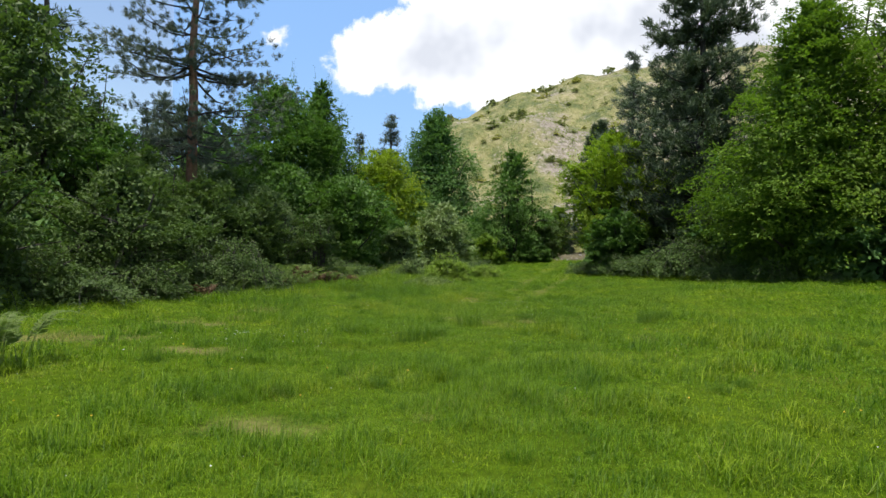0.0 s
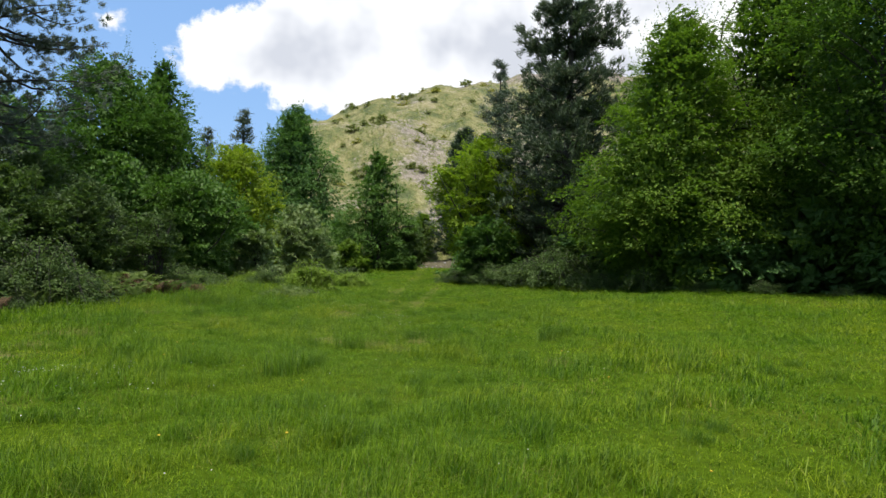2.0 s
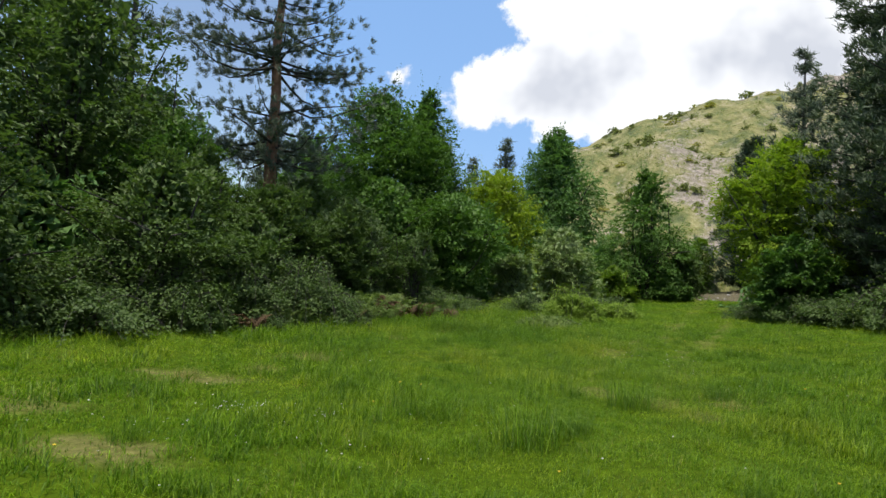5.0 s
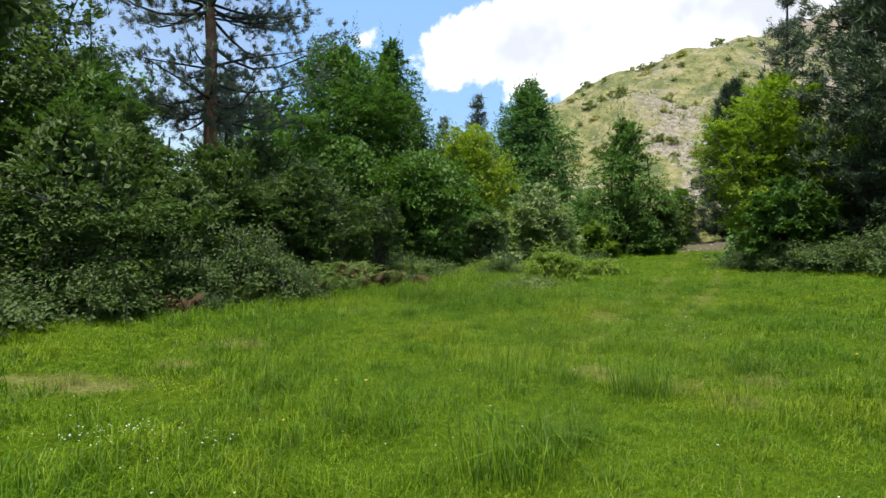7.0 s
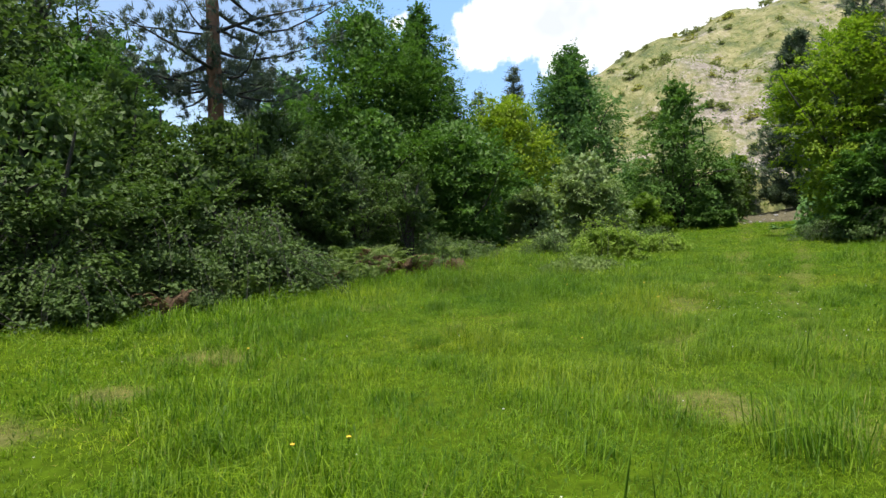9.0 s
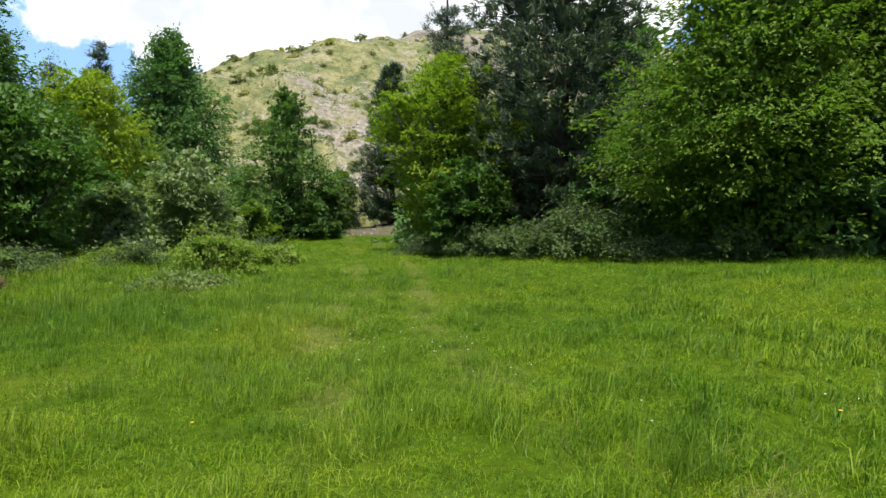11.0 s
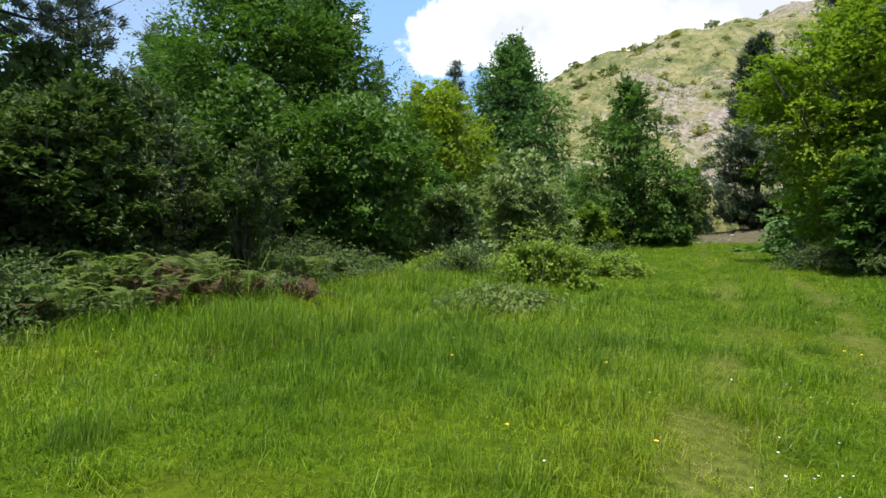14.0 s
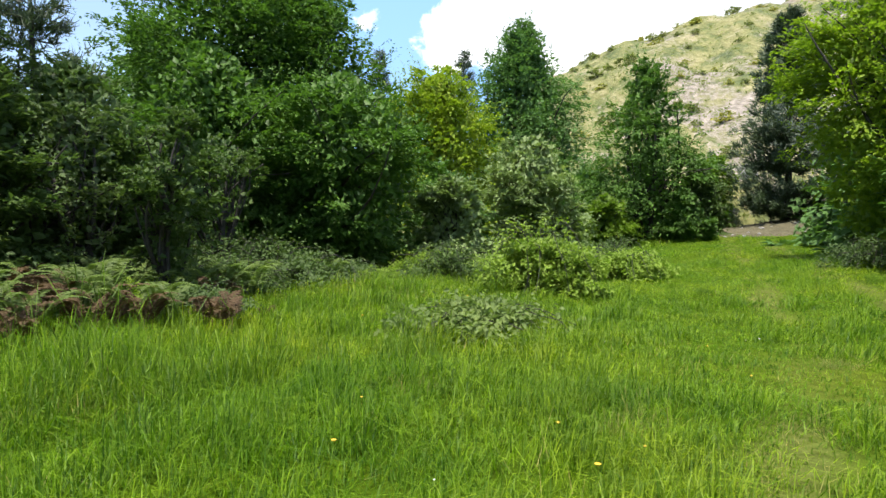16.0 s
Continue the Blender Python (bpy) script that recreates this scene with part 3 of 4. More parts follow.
# left row
place(broad_tree("oak_tree", 17, 12.0, 4.8, 0.3, BROAD, 0.16, 420, 90, "dome", lobes=0.25, shoot=0.42), -9.9, 40, label="tall dense green broadleaved tree over the thicket")
place(broad_tree("poplar_tree", 18, 12.2, 4.6, 0.3, BROAD, 0.18, 330, 80, "bell", lobes=0.25, shoot=0.36), -7.9, 41.8, label="tall tree with upright leafy shoots at its top")
place(broad_tree("hornbeam", 19, 5.8, 2.9, 0.3, BROAD, 0.16, 150, 110, "round"), -5.0, 37.5, label="spreading green tree with a dark hollow underneath")
place(broad_tree("hornbeam", 20, 6.4, 2.8, 0.2, BROAD, 0.16, 150, 105, "round"), -8.2, 36, label="bright green young tree in the thicket")
place(pine("scots_pine", 21, 17.5, 3.9, 5.2, NEEDLE_PALE, BARK_PINE, split=True, whorls=16, arms=6, tufts=34, per=30, needle=0.17, width=0.014, taper=0.35, rise=0.2, thick=0.95), -10.0, 28, label="tall pine with bare orange trunk and sparse crown")
for i, (x, y, h, r, m) in enumerate([(-9.4, 21.5, 4.4, 2.4, HAZEL), (-8.6, 26.0, 4.3, 2.3, HAZEL), (-11.8, 25.0, 6.4, 2.6, BROAD), (-7.6, 30.5, 4.4, 2.2, HAZEL), (-11.5, 31.5, 5.2, 2.6, HAZEL), (-11.0, 17.0, 4.6, 2.6, HAZEL), (-7.1, 27.6, 3.8, 1.6, HAZEL), (-8.3, 24.0, 3.2, 1.7, HAZEL), (-10.2, 24.2, 5.0, 2.2, HAZEL), (-9.3, 29.4, 5.2, 2.3, HAZEL)]):
    place(broad_tree("hazel_bush", 60 + i, h, r, 0.1, m, 0.115, 170, 100, "dome", stems=4, lobes=0.35, lift=0.35, reach=0.4), x, y, label="dense dull green hazel bush at the meadow edge", category="bush", group="hazel thicket")
for i, (x, y, h, r) in enumerate([(-15.4, 25, 11.5, 4.0), (-15.0, 18.5, 10.5, 4.2), (-21, 30, 12, 4.2)]):
    place(broad_tree("ash_tree", 70 + i, h, r, 0.8, HAZEL, 0.22, 180, 70, "round"), x, y, label="big dark green tree deep in the thicket")
for i, (x, y, h) in enumerate([(-14.5, 37, 9.5), (-20, 28, 14.5), (-17.4, 29.6, 16.5), (15.8, 42.5, 16.5)]):
    place(pine("dark_pine", 80 + i, h, 3.4, 2.0, NEEDLE, whorls=15, arms=6, tufts=15, per=14, needle=0.3, width=0.022), x, y, label="dark pine standing in the thicket")
for i, (x, y, h, r) in enumerate([(-6.6, 29.2, 3.2, 1.2), (-4.6, 29.0, 3.0, 0.75), (-7.4, 27.0, 3.4, 1.4), (-6.0, 32.5, 3.4, 1.2)]):
    place(broad_tree("sapling", 90 + i, h, r, 0.5, SILVER if i in (0, 2) else HAZEL, 0.085, 75, 75, split=True, shape="vase" if i != 1 else "round", lift=0.5, fill=0.1, stems=3 if i != 1 else 1, lobes=0.4), x, y, label="thin grey-green sapling with fine twigs", category="sapling", group="saplings at the meadow edge")
# right row
place(broad_tree("maple_tree", 22, 8.2, 3.4, 0.2, LIME, 0.15, 250, 120, "round"), 10.2, 38.5, label="yellow-green maple in sunlit leaf beside the track")
place(broad_tree("maple_tree", 23, 3.6, 1.7, 0.1, BROAD, 0.16, 110, 100, "dome", stems=3), 9.4, 35.0, label="leafy green bush below the maple", category="bush")
place(pine("black_pine", 24, 18.0, 5.6, 1.0, NEEDLE, whorls=23, arms=8, tufts=28, per=25, needle=0.32, width=0.03, taper=0.6), 14.0, 36, label="big black pine with dense dark needles")
place(pine("dark_pine", 25, 15.0, 4.0, 2.0, NEEDLE_PALE, whorls=20, arms=7, tufts=16, per=14, needle=0.3, width=0.022), 13.5, 47, label="thin greyish pine behind the maple")
place(broad_tree("walnut_tree", 26, 11.9, 5.4, 0.15, WALNUT_LIT, 0.15, 520, 105, "skirt", lobes=0.3, reach=0.34, split=True, fill=0.35), 15.4, 28.0, label="spreading tree with sprays of leaves coloured as sunlit")
place(broad_tree("walnut_tree", 27, 16.5, 5.2, 0.3, WALNUT_LIT, 0.17, 380, 90, "bell", lobes=0.28, fill=0.35), 20.4, 28.0, label="huge broadleaved tree towering over the meadow")
place(broad_tree("walnut_tree", 28, 13.8, 5.2, 0.9, WALNUT, 0.15, 440, 100, "round", lobes=0.28, fill=0.4), 20.6, 22.0, label="huge dark broadleaved tree at the meadow edge")
for i, (x, y, h, r) in enumerate([(24, 29, 14, 5), (25, 16, 12, 4.8), (27, 8, 12, 5)]):
    place(broad_tree("ash_tree", 100 + i, h, r, 0.8, DEEP, 0.32, 140, 55, "round"), x, y, label="big dark tree in the wood beyond the meadow")

# bracken, brambles and low growth
def bramble(seed, height, radius, mat=BRAMBLE, leaf=0.078, clumps=48, per=66):
    """A sprawling bramble: arching canes with leaves in threes and fives on a low heap."""
    rs = np.random.default_rng(seed)
    root = new("bramble_bush")
    canes, pos, ax = [], [], []
    for k in range(26):
        th, reach = rs.uniform(0, 6.28), radius * rs.uniform(0.5, 1.35)
        t = np.linspace(0, 1, 7)[:, None]
        hgt = height * rs.uniform(0.7, 1.5)
        pts = np.c_[reach * t * np.cos(th), reach * t * np.sin(th), hgt * np.sin(np.pi * (0.12 + 0.8 * t)) - 0.05]
        pts += rs.normal(0, 0.03, pts.shape)
        canes.append((pts, np.linspace(0.009, 0.004, 7)))
    cv, cf = tubes(canes, 4)
    tagged(part("cane_tangle", mesh_from("cane_tangle", cv, cf, BARK_DARK), root), kind="stuff")
    h = rs.random(clumps) ** 0.8
    th = rs.uniform(0, 2 * np.pi, clumps)
    r = radius * np.sqrt(1 - 0.9 * h ** 2) * (1 - 0.8 * rs.random(clumps) ** 1.5) * (1 + 0.35 * np.sin(3 * th + seed))
    cen = np.stack([r * np.cos(th), r * np.sin(th), 0.08 + height * 0.9 * h], 1)
    v, f = clump_leaves(rs, cen, radius * 0.2 * rs.uniform(0.6, 1.4, clumps), per, leaf, 0.6, 0.0, np.array([0, 0, 0.1]))
    ends = np.concatenate([c[0][2:] for c in canes])
    idx = np.repeat(np.arange(len(ends)), 9)
    p = ends[idx] + rs.normal(0, 0.07, (len(idx), 3))
    L = leaf * rs.uniform(0.7, 1.25, len(idx))
    v2, f2 = leaves(p, rs.normal(size=p.shape) * [1, 1, 0.4], rs.normal(0, 0.45, p.shape) + [0, 0, 1], L, L * 0.65)
    v, f = np.concatenate([v, v2]), np.concatenate([f, f2 + len(v)])
    tagged(part("foliage", mesh_from("foliage", v, f, mat), root), kind="stuff")
    return root


def fern(seed, height, mat=FERN, fronds=11, reach=0.9):
    """Bracken: arching fronds with two rows of tapering leaflets."""
    rs = np.random.default_rng(seed)
    root = new("fern")
    stalks, P, A, N, L = [], [], [], [], []
    for k in range(fronds):
        th = rs.uniform(0, 6.28)
        out = np.array([np.cos(th), np.sin(th), 0])
        t = np.linspace(0, 1, 8)
        up = height * rs.uniform(0.75, 1.1)
        pts = out * (reach * height * (0.15 + t ** 1.6))[:, None] + np.c_[0 * t, 0 * t, up * np.sin(np.pi * (0.05 + 0.58 * t))] + rs.normal(0, 0.15, 3) * [1, 1, 0]
        stalks.append((pts, np.linspace(0.008, 0.002, 8)))
        s = np.linspace(0.25, 1.0, 26)
        p = np.stack([np.interp(s, t, pts[:, i]) for i in range(3)], 1)
        d = unit(np.gradient(p, axis=0))
        side = unit(np.cross(d, [0, 0, 1.0]))
        ln = 0.24 * height * (1 - (s - 0.25) / 0.77) ** 0.9 + 0.015
        for sg in (1, -1):
            P.append(p), A.append(side * sg + d * 0.35 + rs.normal(0, 0.08, p.shape)), N.append(np.cross(side, d)), L.append(ln)
    for k in range(fronds):
        sv, sf = tubes([stalks[k]], 4)
        ln = np.concatenate(L[2 * k:2 * k + 2])
        v, f = leaves(np.concatenate(P[2 * k:2 * k + 2]), np.concatenate(A[2 * k:2 * k + 2]), np.concatenate(N[2 * k:2 * k + 2]), ln, ln * 0.2 + 0.008)
        part("frond", mesh_from("frond", np.concatenate([sv, v]), np.concatenate([sf, f + len(sv)]), mat), root)
    return root


BR = [bramble(200, 0.6, 1.1), bramble(201, 0.8, 1.2, HAZEL), bramble(202, 0.5, 1.1, MOUND)]
LOW = [(-8.6, 18.4), (-7.7, 20.2), (-9.9, 16.9), (-6.7, 22.0), (-6.1, 23.6), (-7.2, 23.4), (-6.4, 25.2), (-7.4, 25.4), (-4.9, 28.9),
       (-5.9, 28.0), (-4.3, 30.2), (-5.4, 30.6), (-3.7, 31.8), (-4.8, 32.6), (-2.6, 33.0), (-3.6, 34.0), (-1.3, 33.6), (-0.4, 34.4), (-11.2, 15.2), (-12.6, 13.4), (-2.0, 35.5), (0.8, 36.0), (2.4, 36.8), (3.2, 41), (1.6, 39),
       (-6.9, 28.4), (-7.6, 28.9), (-6.3, 29.6), (-7.9, 22.4), (-8.4, 23.6), (-8.8, 20.6), (-9.6, 19.2), (-6.1, 26.6), (-5.2, 29.6), (-7.6, 27.4), (-7.0, 24.4), (-5.9, 25.0), (-10.4, 18.0), (-5.5, 31.4), (-4.0, 28.5)]
rs = np.random.default_rng(5)
for k, (x, y) in enumerate(LOW):
    b = BR[k % 3]
    lab = "low dull green bramble sprawling along the meadow edge"
    if k < 3:
        place(b, x, y, float(rs.uniform(0, 360)), float(rs.uniform(0.8, 1.15)), 0.03, lab, "bramble", "brambles along the meadow")
    else:
        again(b, x, y, float(rs.uniform(0, 360)), float(rs.uniform(0.6, 1.05)), lab, "brambles along the meadow")
place(bramble(210, 0.95, 1.0, MOUND, 0.075, 120, 110), 0.62, 31.6, label="bright leafy bramble mound standing in the grass", category="bramble")
place(bramble(211, 0.5, 1.0, MOUND, 0.08, 60, 80), 2.5, 34.8, label="low bright bramble spreading beside the mound", category="bramble")
place(bramble(212, 0.28, 0.95, FERN, 0.08, 44, 60), -0.1, 28.1, label="flat pale bramble trailing through the grass", category="bramble")
HEAP = bramble(213, 1.3, 1.3, BRAMBLE, 0.09, 80, 70)
for k, (x, y, s) in enumerate([(-6.5, 23.5, 1.0), (-7.5, 22.2, 0.95), (-8.6, 20.8, 0.9), (-7.2, 24.6, 1.05), (-9.8, 19.0, 0.9), (-5.0, 30.8, 0.6)]):
    lab = "high tangled bramble heaped against the hazel thicket"
    if k:
        again(HEAP, x, y, float(rs.uniform(0, 360)), s, lab, "bramble heaps")
    else:
        place(HEAP, x, y, 0, s, 0.03, lab, "bramble", "bramble heaps")
# right-hand edge
RIGHT_LOW = [(8.3, 36.2, 1.1), (9.3, 33.6, 1.3), (10.2, 32.2, 1.5), (11.0, 30.2, 1.4), (12.2, 28.6, 1.0), (13.4, 26.8, 0.9), (14.8, 25.4, 0.6), (16.4, 23.8, 0.5), (17.8, 21.8, 0.5), (18.8, 19.4, 0.6),
             (10.6, 34.2, 1.6), (12.0, 31.6, 1.7), (18.8, 16.5, 1.3), (20, 14, 1.4)]
for k, (x, y, s) in enumerate(RIGHT_LOW):
    again(BR[k % 2], x, y, float(rs.uniform(0, 360)), 0.9 * s * float(rs.uniform(0.85, 1.1)), "shaded bramble under the tall trees", "brambles under the trees")
FE = fern(220, 0.8)
DF = fern(221, 0.6, DEAD_FERN, 13, 0.75)
FERNS = [(-5.3, 11.0, 0.95), (-5.0, 27.6, 1.1), (-6.4, 27.2, 1.2), (-5.6, 26.2, 1.1), (-4.4, 29.2, 1.0), (-4.2, 30.6, 1.05), (-6.8, 26.4, 1.1), (-3.5, 32.4, 0.9), (-6.4, 22.6, 0.9), (-4.7, 26.4, 0.9), (10.0, 31.2, 1.1), (9.0, 35.2, 1.0), (-4.6, 25.6, 0.8), (-5.3, 25.0, 0.9), (-3.9, 27.6, 0.9), (-4.0, 29.9, 1.0), (-6.0, 26.9, 1.2), (-5.6, 28.7, 1.2), (-7.0, 24.6, 1.0), (-7.6, 21.4, 1.0), (9.6, 32.6, 1.1), (10.7, 30.2, 1.0)]
for k, (x, y, s) in enumerate(FERNS):
    lab = "green bracken fern with arching fronds"
    if k:
        again(FE, x, y, float(rs.uniform(0, 360)), 0.9 * s, lab, "bracken")
    else:
        place(FE, x, y, 0, s, 0.03, lab, "fern", "bracken")
for k, (x, y, s) in enumerate([(-5.7, 27.5, 1.15), (-5.2, 27.1, 1.1), (-4.4, 27.0, 1.15), (-4.0, 27.3, 1.0), (-3.3, 27.8, 0.9), (-5.0, 26.5, 1.0), (-6.4, 27.6, 1.1), (-4.6, 26.2, 0.9), (-5.4, 24.6, 0.9), (-6.6, 21.1, 0.9), (-4.2, 29.2, 1.0), (-3.05, 28.7, 0.35)]):
    lab = "withered brown bracken at the meadow edge"
    if k:
        again(DF, x, y, float(rs.uniform(0, 360)), 0.85 * s, lab, "withered bracken")
    else:
        place(DF, x, y, 0, s, 0.03, lab, "fern", "withered bracken")

# woods that close the view, left, right, behind
UNDER = broad_tree("thicket_bush", 230, 3.4, 2.4, 0.05, DEEP, 0.3, 60, 42, "dome", stems=3)
place(UNDER, -12.8, 21, 0, 1.1, label="dark green bush filling the shade under the trees", category="bush", group="undergrowth")
for x, y, s in [(-13.5, 28, 1.3), (-12.5, 34, 1.2), (-9.5, 33.8, 1.0), (-14.0, 14, 1.2), (-7.6, 44, 1.2), (-3.5, 46.5, 1.1), (-6.4, 40.5, 0.9), (-10.8, 45, 1.3), (2.6, 56, 1.2), (-1.8, 57, 1.3), (-5.5, 58, 1.3),
                (15.0, 33.5, 1.2), (16.2, 29.5, 1.2), (16.4, 26.5, 1.1), (19.4, 25.0, 1.2), (21.0, 21.4, 1.2), (22.4, 18.5, 1.3), (20.5, 26.5, 1.4), (12.4, 41.5, 1.2), (13.2, 45.5, 1.3), (15.6, 49.5, 1.4), (17, 40, 1.5), (22, 22, 1.4), (23, 12, 1.4), (16.8, 55, 1.3), (19, 36, 1.6), (-19, 22, 1.6), (-17, 10, 1.5)]:
    again(UNDER, x, y, float(rs.uniform(0, 360)), s * float(rs.uniform(0.9, 1.1)), "dark green bush filling the shade under the trees", "undergrowth")
FAR = pine("far_pine", 240, 14.0, 2.6, 2.0, NEEDLE_PALE, whorls=26, arms=5, tufts=8, per=9, needle=0.42, width=0.035, taper=0.75)
place(FAR, -7.5, 80, 0, 1.3, label="slim pine in the far wood", category="tree", group="far pines")
for x, y, s in [(-11.3, 80, 1.13), (-14.6, 82, 1.0), (-9.4, 83, 1.0), (-10.6, 61, 0.93), (-18, 84, 1.0), (-24.5, 82, 1.05), (-5.6, 86, 0.95), (-28, 76, 1.05), (-22, 66, 0.95), (-17.5, 58, 0.95), (-26, 58, 1.1), (-31, 66, 1.1), (-12, 66, 0.78)]:
    again(FAR, x, y, float(rs.uniform(0, 360)), s, "slim pine in the far wood", "far pines")
WOOD = broad_tree("wood_tree", 250, 11.0, 4.6, 0.3, DEEP, 0.48, 90, 36, "round")
place(WOOD, -24, 40, 0, 1.05, label="full green tree in the surrounding wood", category="tree", group="surrounding wood")
for x, y, s in [(-17, 47, 0.95), (-25, 24, 1.15), (-23, 12, 1.1), (-20, 0, 1.1), (-14, -12, 1.1), (-2, -16, 1.1), (10, -15, 1.15), (21, -8, 1.1), (29, 1, 1.1), (31, 20, 1.2), (29, 36, 1.3), (24, 44, 1.1), (21, 51, 0.9), (-14, 53, 0.8), (-10, 60, 0.7), (-20, 72, 0.9)]:
    again(WOOD, x, y, float(rs.uniform(0, 360)), s, "full green tree in the surrounding wood", "surrounding wood")

# scrub on the hill
SC = [broad_tree("hill_shrub", 260 + i, 1.5, 1.7, 0.0, m, 0.36, 20, 24, "dome", stems=2, lobes=0.7, fill=0.05) for i, m in enumerate((SCRUB, SCRUB_Y, SCRUB))]
spots = [(24.6, 170, 1.2), (22, 169, 0.9), (27.5, 172, 0.9), (31, 174, 0.8), (46, 185, 1.3), (55, 189, 0.8), (11, 164, 0.7), (62, 192, 0.8), (70, 195, 1.0)]
for _ in range(80):
    y = float(rs.uniform(68, 168))
    x = float(rs.uniform(-2 + (165 - y) * 0.05, 12 + y * 0.36))
    spots.append((x, y, float(rs.uniform(0.25, 0.6) + 0.7 * rs.random() ** 4)))
for k, (x, y, s) in enumerate(spots):
    b = SC[int(rs.integers(0, 3))] if k > 2 else SC[k]
    if k < 3:
        place(b, x, y, 0, s, label="small shrub growing on the open hillside", category="bush", group="hillside shrubs", on_hill=True)
    else:
        again(b, x, y, float(rs.uniform(0, 360)), s, "small shrub growing on the open hillside", "hillside shrubs", True)


# fine heath over the whole slope
hn = 1500
hy = 60 + 112 * rs.random(hn) ** 1.2
hx = rs.uniform(-12, 16, hn) + (hy - 60) * 0.62 * rs.random(hn)
hh = 0.15 + 0.5 * smooth(0.45, 0.8, lattice(hx, hy, 6.0, 51))
hc = np.stack([hx, hy, hill_z(hx, hy) + hh * 0.2], 1)
hv, hf = clump_leaves(rs, hc, hh * 0.8, 10, 0.3, 0.5)
tagged(new("heath", mesh_from("heath", hv, hf, SCRUB)), "low pale green heath covering the hillside", "heath", kind="stuff")


def boulder(name, seed, size):
    bm = bmesh.new()
    bmesh.ops.create_icosphere(bm, subdivisions=3, radius=1.0)
    for v in bm.verts:
        n = noise.noise(v.co * 1.3 + Vector((seed, 0, 0))) + 0.4 * noise.noise(v.co * 3.1)
        v.co = Vector((v.co.x * size[0], v.co.y * size[1], v.co.z * size[2])) * (1 + 0.35 * n)
    me = bpy.data.meshes.new(name)
    bm.to_mesh(me)
    bm.free()
    me.materials.append(STONE)
    return new(name, me)


rock = boulder("boulder", 3, (0.6, 0.45, 0.6))
rock.location = (13.85, 64.3, float(hill_z(np.array(13.85), np.array(64.3))) + 0.35)
tagged(rock, "pale grey boulder among shrubs on the slope", "boulder")


# bare bank where the track leaves the meadow
def bank_z(x, y):
    d = np.hypot((x - 11.6) / 4.6, (y - 55.2) / 3.8)
    edge = smooth(1.0, 0.55, d + 0.35 * (lattice(x, y, 0.9, 31) - 0.5))
    rise = 0.5 * smooth(8.5, 15.0, x) * smooth(51, 57, y)
    return ground_z(x, y) - 0.12 + 0.17 * edge + rise * edge + 0.10 * lattice(x, y, 0.35, 32) * edge


bank = tagged(new("bank", grid_mesh("bank", np.arange(6.6, 17.2, 0.12), np.arange(51.0, 61.0, 0.12), bank_z, DIRT)), "bare stony dirt bank at the end of the track", "bank", kind="structure")
for k in range(22):
    x, y = float(rs.uniform(8.9, 13.6)), float(rs.uniform(52.5, 56.5))
    s = float(rs.uniform(0.04, 0.11))
    st = boulder("stone", 10 + k, (s, s * 0.8, s * 0.55))
    st.location = (x, y, max(float(bank_z(x, y)), float(ground_z(x, y))) + s * 0.1)
    tagged(st, "small pale stone lying on the dirt bank", "stone", "stones on the bank")


# ---- grass ----
def blades(rs, x, y, z, height, width, lean):
    """Grass blades of three faces each, that rise, arch over and taper to a point."""
    n = len(x)
    th = rs.uniform(0, 2 * np.pi, n)
    bend = np.stack([np.cos(th), np.sin(th)], 1) * lean[:, None] + np.array([0.15, -0.08])
    face = th + np.pi / 2 + rs.normal(0, 0.6, n)
    side = np.stack([np.cos(face), np.sin(face), 0 * face], 1) * width[:, None] * 0.5
    p = np.stack([x, y, z], 1)
    fall = np.clip(lean, 0, 1.4)
    mid = p + np.c_[bend * height[:, None] * 0.28, height * (0.68 - 0.1 * fall)]
    tip = p + np.c_[bend * height[:, None] * 1.0, height * (1.0 - 0.48 * fall)]
    v = np.stack([p - side, p + side, mid - side * 0.8, mid + side * 0.8, tip], 1).reshape(-1, 3)
    b = np.arange(n)[:, None] * 5
    f = np.concatenate([b + [0, 1, 3], b + [0, 3, 2], b + [2, 3, 4]], 1).reshape(-1, 3)
    return v, f


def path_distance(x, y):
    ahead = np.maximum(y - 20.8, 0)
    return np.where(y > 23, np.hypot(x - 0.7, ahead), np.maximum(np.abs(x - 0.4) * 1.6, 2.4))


def spikes(rs, x, y, z, height, width, lean):
    """Short or far blades of one face."""
    n = len(x)
    th, face = rs.uniform(0, 2 * np.pi, n), rs.uniform(0, 2 * np.pi, n)
    side = np.stack([np.cos(face), np.sin(face), 0 * face], 1) * width[:, None] * 0.5
    p = np.stack([x, y, z], 1)
    tip = p + np.c_[np.cos(th) * lean * height, np.sin(th) * lean * height, height * (1 - 0.3 * np.clip(lean, 0, 1))]
    return np.stack([p - side, p + side, tip], 1).reshape(-1, 3), np.arange(3 * n).reshape(n, 3)


